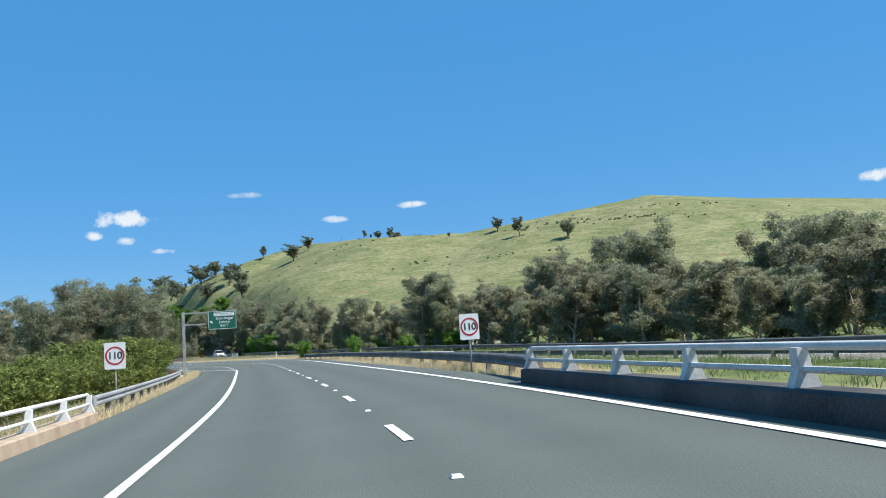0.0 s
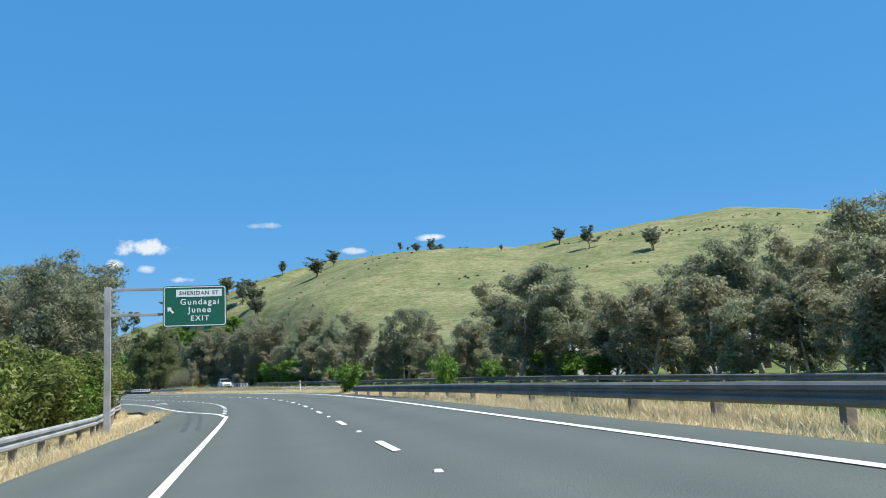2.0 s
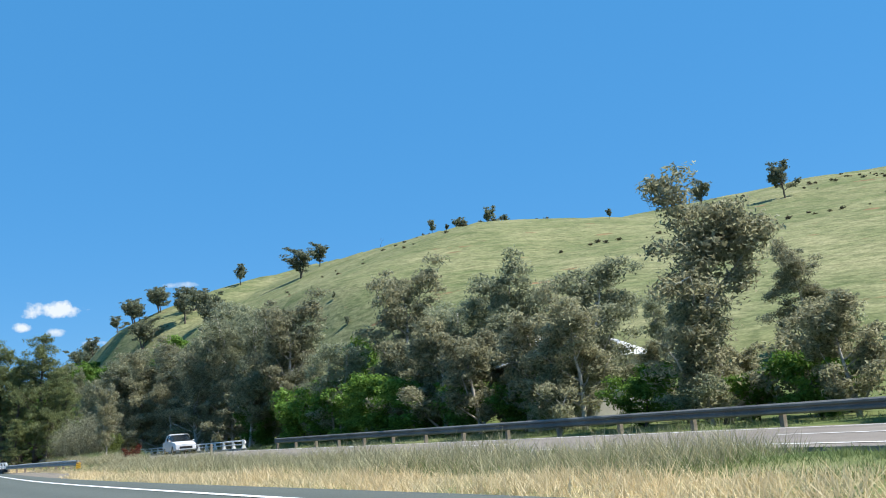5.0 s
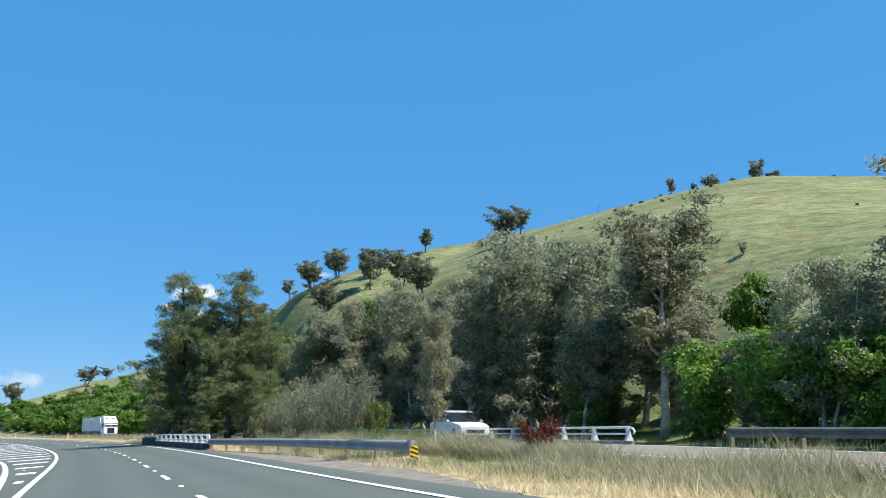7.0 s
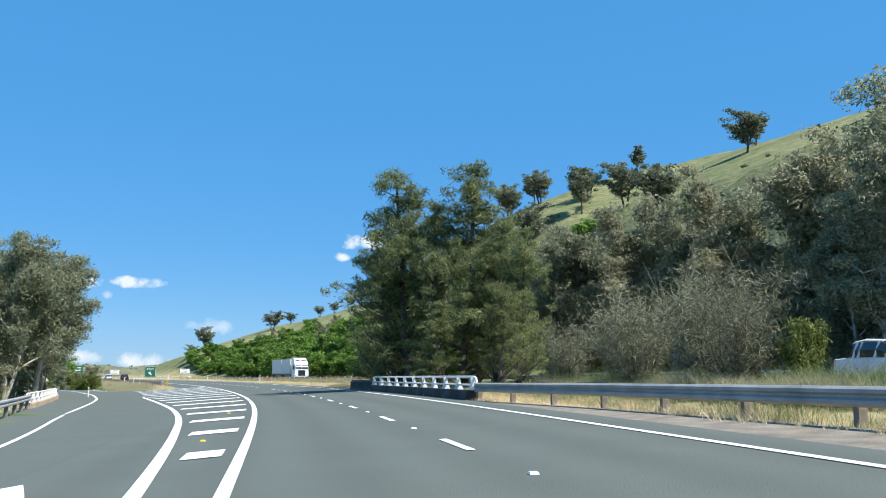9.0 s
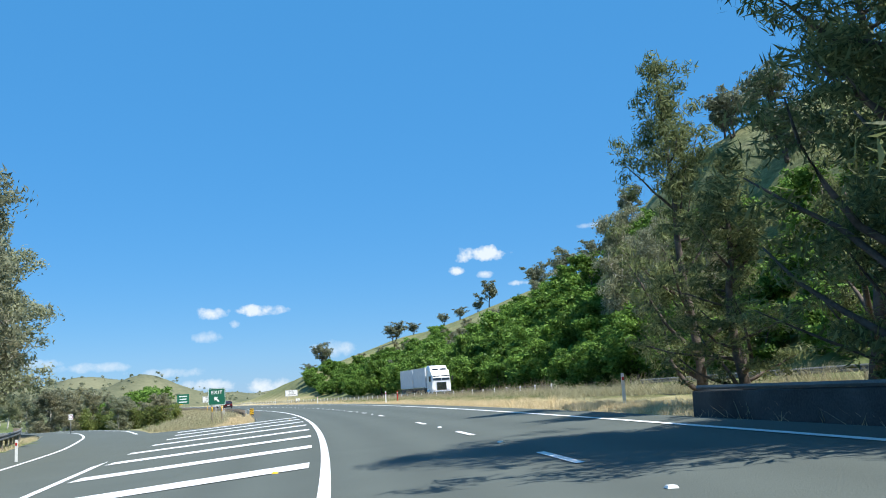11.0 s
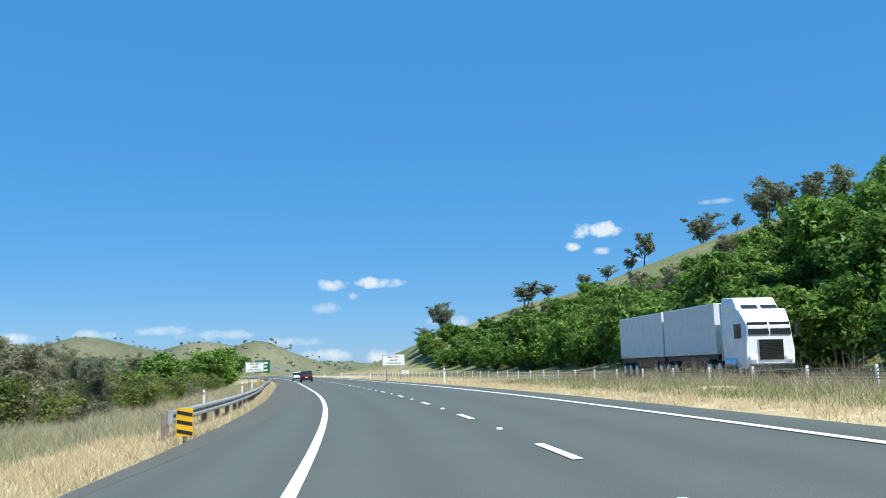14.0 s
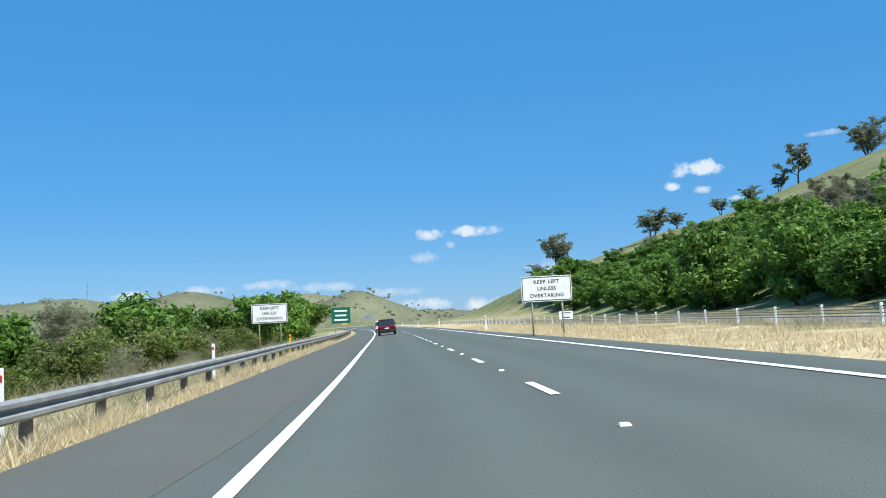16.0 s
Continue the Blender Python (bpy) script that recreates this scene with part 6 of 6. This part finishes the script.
# ---------------------------------------------------------------- houses beyond the trees
def house(x, y, w, dpt, turn, wall_mat, label):
    z = land(x, y)
    ob = thing("house", pose(x, y, z, rz=turn), label, "house", "houses beyond the trees")
    bm = bmesh.new()
    add_box(bm, (w, dpt, 3.4), (0, 0, 1.2))
    wall = part("wall", bm, wall_mat, ob)
    bm = bmesh.new()
    e, hgt = 0.5, 1.5
    v = [bm.verts.new(p) for p in ((-w / 2 - e, -dpt / 2 - e, 2.85), (w / 2 + e, -dpt / 2 - e, 2.85), (w / 2 + e, dpt / 2 + e, 2.85), (-w / 2 - e, dpt / 2 + e, 2.85), (-w / 2 + dpt * 0.3, 0, 2.85 + hgt), (w / 2 - dpt * 0.3, 0, 2.85 + hgt))]
    for f in ((0, 1, 5, 4), (1, 2, 5), (2, 3, 4, 5), (3, 0, 4), (3, 2, 1, 0)):
        bm.faces.new([v[k] for k in f])
    part("roof", bm, M["roof_iron"], ob, "pale metal roof")
    for k in range(3):
        bm = bmesh.new()
        add_box(bm, (1.3, 0.08, 1.1), (-w / 2 + w * (k + 0.5) / 3, -dpt / 2 - 0.03, 1.7), bevel=0.02)
        win = part("window", bm, M["sign_white"], ob)
        bm = bmesh.new()
        add_box(bm, (1.1, 0.02, 0.9), (-w / 2 + w * (k + 0.5) / 3, -dpt / 2 - 0.075, 1.7))
        part("pane", bm, M["glass_dark"], win)


for s, lat, w, turn, mat, lab in [(128, 44, 8, 20, "render_wall", "low cream house with pale metal roof among the trees"), (167, 29, 6, 10, "render_wall", "small white house with pale roof behind the trees"), (121, 56, 7, -15, "brick", "brick house with pale metal roof on the slope")]:
    x, y = xy(s, lat)
    house(x, y, w, 5.0, turn, M[mat], lab)


# ---------------------------------------------------------------- trees on the hill
HILL_TREES = [    # kind, x, y, height, breadth
    ("c", -34.1, 281.8, 2.6, 1), ("c", -31.6, 277.6, 1.3, 1), ("b", -29.1, 276.9, 2.7, 1.3), ("a", -24.5, 269.1, 3.5, 1),
    ("c", -22.2, 269.2, 2.1, 1), ("b", -24.7, 280.8, 3.8, 1.2), ("c", -6.8, 261.3, 1.6, 1), ("b", 7.3, 260.3, 3.8, 1.2),
    ("a", 12.8, 241.9, 5, 1), ("b", 24.8, 229, 4.7, 1.15), ("b", -58.9, 289, 5.2, 1.3), ("b", -57, 305.7, 4.6, 1.1),
    ("a", -74.9, 315.7, 4.2, 1.1), ("b", -73.7, 279.3, 5.5, 1.2), ("a", -80.7, 292, 6.2, 1), ("b", -93.4, 303.2, 5.0, 1.2),
    ("b", -89.2, 306.2, 5, 1.2), ("a", -94.7, 307, 3.9, 1), ("b", -87.7, 289.9, 5.3, 1.3), ("a", -109.3, 324.8, 4.7, 1.1),
    ("b", -68.1, 261.1, 4.9, 1.3), ("b", -80.8, 299.1, 4.4, 1.2), ("a", -91.4, 312.7, 4.6, 1.2), ("a", -95.1, 311.6, 3.4, 1.2),
    ("a", -100.4, 314.1, 3.4, 1.2), ("b", -168.1, 486, 11, 1.15), ("b", -179.5, 571.1, 11.1, 1.1), ("a", -151.8, 460.5, 7.9, 1),
    ("a", -228.2, 572.9, 11, 1), ("b", -234.5, 574.9, 5.1, 1.3), ("b", -262.1, 598.5, 5.2, 1.4), ("b", -244.6, 578.5, 5.2, 1.4),
    ("b", -214.6, 602.1, 12.5, 1.3), ("b", -272.7, 567.2, 8.7, 1.5), ("b", -275.1, 591.1, 5.6, 1.4), ("b", -266.3, 497.6, 8.9, 1.2),
    ("b", -269.3, 491.8, 4.2, 1.4), ("a", -166.4, 548.5, 9.9, 1.1), ("b", -115, 322.1, 2.5, 1.2), ("a", -192.8, 562.4, 5.5, 1),
]
for k, x, y, h, wide in HILL_TREES:
    plant("pad_" + k, x, y, h, prng.uniform(0, 360), wide=wide, group="paddock trees on the hill")
dead = make_tree("dead_tree", 61, 2.2, 0.9, (0.01, 0.01), 4, M["dead_twig"], M["dark_bark"], "small leafless dead tree on the skyline", limbs=4, first=0.5, shape="paddock", radius=0.05)
dead.matrix_basis = pose(-44, 296, land(-44, 296), ry=18)


def hill_scrub():
    """Low dark tussocks and bushes in broken bands across the upper hill, and a few on the pasture below."""
    rng = np.random.default_rng(17)
    centres, radii = [], []
    for x0, y0, along_x, along_y, n in [(36, 248, 9, -6, 34), (48, 240, 10, -5, 30), (58, 252, 12, -3, 26), (22, 250, 9, -5, 18), (-4, 236, 14, 6, 14), (-30, 262, 14, 8, 16), (-48, 270, 12, 10, 12), (4, 222, 16, -4, 12)]:
        for k in range(n):
            u = rng.normal(0, 1)
            x, y = x0 + along_x * u + rng.normal(0, 1.2), y0 + along_y * u + rng.normal(0, 1.2)
            r = rng.uniform(0.12, 0.42)
            centres.append((x, y, land(x, y) + r * 0.35))
            radii.append(r)
    me = leaf_mesh("hill_scrub", centres, radii, len(centres) * 40, (0.28, 0.12), rng, M["scrub"], 0.0, 0.4, 0.6)
    tagged(new("hill_scrub", me), "low dark brown tussocks scattered over the grassy hill", "scrub", kind="stuff")


M["scrub"] = leaf_material("hill_scrub", (0.05, 0.048, 0.028), (0.15, 0.13, 0.075), 0.2)
hill_scrub()


# ---------------------------------------------------------------- distant hills
def distant_hill(az, dist, half, height, seed, mat, label):
    a = radians(az)
    cx, cy = -135 - math.sin(a) * dist, 283 + math.cos(a) * dist
    rng = np.random.default_rng(seed)
    nx, ny = 60, 24
    verts, faces = [], []
    for j in range(ny):
        for i in range(nx):
            u, v = (i / (nx - 1)) * 2 - 1, (j / (ny - 1)) * 2 - 1
            px, py = u * half, v * half * 0.7
            r = math.hypot(u, v)
            h = 0.78 * height * max(0.0, 1 - r * r) ** 0.9
            h *= 1 + 0.22 * math.sin(4.1 * u + seed) * math.cos(3.3 * v + seed) + 0.1 * math.sin(9 * u + 2 * seed)
            h += rng.normal(0, height * 0.006)
            verts.append((cx + px * math.cos(a) - py * math.sin(a), cy + px * math.sin(a) + py * math.cos(a), h - 4))
    for j in range(ny - 1):
        for i in range(nx - 1):
            q = j * nx + i
            faces.append((q, q + 1, q + nx + 1, q + nx))
    ob = mesh_object("distant_hill", verts, faces, mat, smooth_shade=True)
    tagged(ob, label, "hill", kind="structure")
    # far trees
    pick = rng.choice(len(verts), 260)
    c = [Vector(verts[k]) + Vector((rng.normal(0, 14), rng.normal(0, 14), 0.5)) for k in pick if verts[k][2] > 4]
    if c:
        me = leaf_mesh("far_trees", c, [rng.uniform(1.6, 3.6) for _ in c], len(c) * 14, (2.8, 2.2), rng, M["gum_leaf"], 0.0, 0.4, 0.7)
        tagged(new("far_trees", me), "scattered dark trees on the distant dry hills", "trees", kind="stuff")


M["far_hill"] = surface("far_dry_hill", (0.088, 0.098, 0.058), (0.195, 0.192, 0.115), 0.012, 1.0, 0.0, 0.0, 0.2, 0.1, coords="World", coarse=0.7)
for k, (az, dist, half, height) in enumerate([(65, 1900, 420, 108), (59, 1700, 300, 72), (54, 1250, 220, 62), (49.5, 1500, 300, 62), (45.4, 1150, 150, 52), (47.5, 1400, 260, 58), (41.5, 1700, 240, 36), (37, 2100, 340, 34), (30, 2300, 400, 42), (72, 1600, 400, 80), (24, 2200, 400, 50)]):
    distant_hill(az, dist, half, height, 200 + k, M["far_hill"], "distant dry rounded hill with scattered trees")


def mast(az, dist, height):
    """A slender mast on a far hill."""
    a = radians(az)
    x, y = -149 - math.sin(a) * dist, 300 + math.cos(a) * dist
    ob = thing("radio_mast", pose(x, y, 0), "slender grey radio mast on a distant hill", "mast")
    bm = bmesh.new()
    add_tube(bm, [(0, 0, 20), (0, 0, height * 0.7), (0, 0, height)], [1.1, 0.8, 0.4], 6)
    part("shaft", bm, M["galvanised"], ob)
    for f in (0.8, 0.92):
        bm = bmesh.new()
        add_box(bm, (3.0, 3.0, 0.8), (0, 0, height * f), bevel=0.1)
        part("antenna", bm, M["galvanised"], ob)


mast(59.7, 1700, 104)


# ---------------------------------------------------------------- grass
def grass(name, s0, s1, lo, hi, count, height, mat, label, width=0.008, tuft=14, spread=0.13, seed=5, lean=0.6):
    """Upright blades in tufts between two offsets along the road."""
    rng = np.random.default_rng(seed)
    lo = lo if callable(lo) else (lambda s, v=lo: v)
    hi = hi if callable(hi) else (lambda s, v=hi: v)
    nt = max(1, int(count * 1.7) // tuft)
    height *= 0.8
    s = rng.uniform(s0, s1, nt)
    u = rng.random(nt)
    la = np.array([lo(a) + (hi(a) - lo(a)) * b for a, b in zip(s, u)])
    t = np.interp(s, S_AXIS, _th)
    x = np.interp(s, S_AXIS, X_AXIS) + la * np.cos(t)
    y = np.interp(s, S_AXIS, Y_AXIS) + la * np.sin(t)
    patch = 0.42 + 0.75 * (np.sin(s * 0.7 + la) * np.cos(la * 1.3 - s * 0.31) * 0.5 + 0.5) * rng.uniform(0.5, 1.3, nt)
    x, y, patch = np.repeat(x, tuft), np.repeat(y, tuft), np.repeat(patch, tuft)
    n = len(x)
    x, y = x + rng.normal(0, spread, n), y + rng.normal(0, spread, n)
    z = land_height(x, y)[0] - 0.06
    h = height * patch * rng.uniform(0.3, 1.1, n)
    a = rng.uniform(0, math.tau, n)
    w = width * rng.uniform(0.6, 1.4, n)
    bx, by = np.cos(a) * w, np.sin(a) * w
    tx, ty = rng.normal(0, lean, n) * h, rng.normal(0, lean, n) * h
    v = np.empty((n, 3, 3), np.float32)
    v[:, 0] = np.stack([x - bx, y - by, z], 1)
    v[:, 1] = np.stack([x + bx, y + by, z], 1)
    v[:, 2] = np.stack([x + tx, y + ty, z + h], 1)
    me = bpy.data.meshes.new(name)
    me.vertices.add(3 * n)
    me.vertices.foreach_set("co", v.ravel())
    me.loops.add(3 * n)
    me.loops.foreach_set("vertex_index", np.arange(3 * n, dtype=np.int32))
    me.polygons.add(n)
    me.polygons.foreach_set("loop_start", np.arange(0, 3 * n, 3, dtype=np.int32))
    me.update()
    me.validate()
    me.materials.append(mat)
    return tagged(new(name, me), label, "grass", kind="stuff")


DRY, GRN, GRY = M["dry_grass"], M["green_grass"], M["grey_grass"]
dry_l, grn_l, gry_l = "straw-coloured dry grass along the road edge", "rough green grass in the median", "tall seeding grey-green grass in the median"
grass("dry_grass", 19, 132, 6.45, lambda s: 7.9 if s < 95 else 8.6, 34000, 0.42, DRY, dry_l, seed=1)
grass("median_grass", -5, 140, 8.0, lambda s: OTHER_LAT(s) - 4.6, 62000, 0.4, GRN, grn_l, seed=2)
grass("dry_grass", 26, 130, lambda s: -4.6 if s < 70 else EXIT_LEFT(s) - 3.3 if s > 100 else -5.4, lambda s: -4.05 if s < 70 else EXIT_LEFT(s) - 2.9 if s > 100 else -4.3, 14000, 0.46, DRY, dry_l, seed=3)
grass("verge_grass", 26, 130, -9.0, lambda s: -5.2 if s < 75 else -8.0, 14000, 0.55, GRY, "tall greyish grass behind the rail", seed=4)
grass("dry_grass", 130, 300, lambda s: 6.5 if s < 176 or s > 210 else 7.6, lambda s: 8.2 if s < 160 else 9.6 if s < 210 else 8.6, 52000, 0.38, DRY, dry_l, seed=5)
grass("tall_grass", 140, 216, lambda s: 8.2 if s < 178 else 10.2, lambda s: OTHER_LAT(s) - 4.6, 42000, 0.75, GRY, gry_l, seed=6, tuft=16, spread=0.2)
grass("median_grass", 140, 232, 8.0, lambda s: OTHER_LAT(s) - 4.5, 30000, 0.42, GRN, grn_l, seed=7)
grass("dry_grass", 268, 420, 6.6, 12.2, 60000, 0.32, DRY, dry_l, seed=8)
grass("median_grass", 262, 420, 10.0, lambda s: OTHER_LAT(s) - 4.5, 30000, 0.34, GRY, gry_l, seed=9)
grass("tall_grass", 236, 330, 11.0, lambda s: OTHER_LAT(s) - 4.6, 16000, 0.9, GRY, gry_l, seed=10)
grass("dry_grass", 292, 322, lambda s: max(ISLAND_LEFT(s) + 1.3, -6.6), -4.15, 26000, 0.34, DRY, "straw-coloured dry grass on the traffic island", seed=11)
grass("island_grass", 294, 345, lambda s: max(ISLAND_LEFT(s) + 1.3, -12.0), -6.2, 30000, 0.62, GRY, "grey-green seeding grass on the traffic island", seed=22)
grass("island_weeds", 296, 345, lambda s: max(ISLAND_LEFT(s) + 1.5, -13.0), -6.8, 9000, 0.5, GRN, "green weeds among the island grass", seed=23)
grass("verge_grass", 318, 470, -12.0, -5.1, 46000, 1.05, GRY, "tall greyish grass behind the rail", seed=12)
grass("dry_grass", 318, 420, -5.0, -4.05, 24000, 0.46, DRY, dry_l, seed=13)
grass("verge_grass", 196, 300, lambda s: EXIT_LEFT(s) - 5.5, lambda s: EXIT_LEFT(s) - 3.0, 16000, 0.3, DRY, dry_l, seed=14)
grass("bank_grass", 236, 420, lambda s: OTHER_LAT(s) + 4.8, lambda s: OTHER_LAT(s) + 8.5, 22000, 0.6, GRY, "tall straw grass at the foot of the bank", seed=15)
grass("far_side_grass", 60, 236, lambda s: OTHER_LAT(s) + 5.6, lambda s: OTHER_LAT(s) + 9.5, 20000, 0.5, GRN, "green grass under the roadside trees", seed=16)
grass("lush_grass", 194, 216, 10.6, 14.0, 16000, 0.9, GRN, "tall lush green grass behind the guard rail", seed=17, width=0.014)
grass("median_weeds", 268, 420, 12.6, lambda s: OTHER_LAT(s) - 4.6, 12000, 0.75, GRY, "tall brownish seeding weeds beside the cable barrier", seed=18)
grass("verge_grass", 270, 345, 8.0, 12.8, 26000, 0.42, GRN, "fresh green grass between the straw in the median", seed=19)
grass("seeding_weeds", 276, 345, 12.2, 13.8, 3500, 1.25, M["weed"], "tall brown seeding weeds along the wire barrier", seed=20, tuft=6, lean=0.15, width=0.012)
grass("bank_grass", 345, 470, lambda s: OTHER_LAT(s) + 6, lambda s: OTHER_LAT(s) + 13, 30000, 0.5, GRY, "straw-coloured tussocks on the bare cut slope", seed=21, width=0.016)
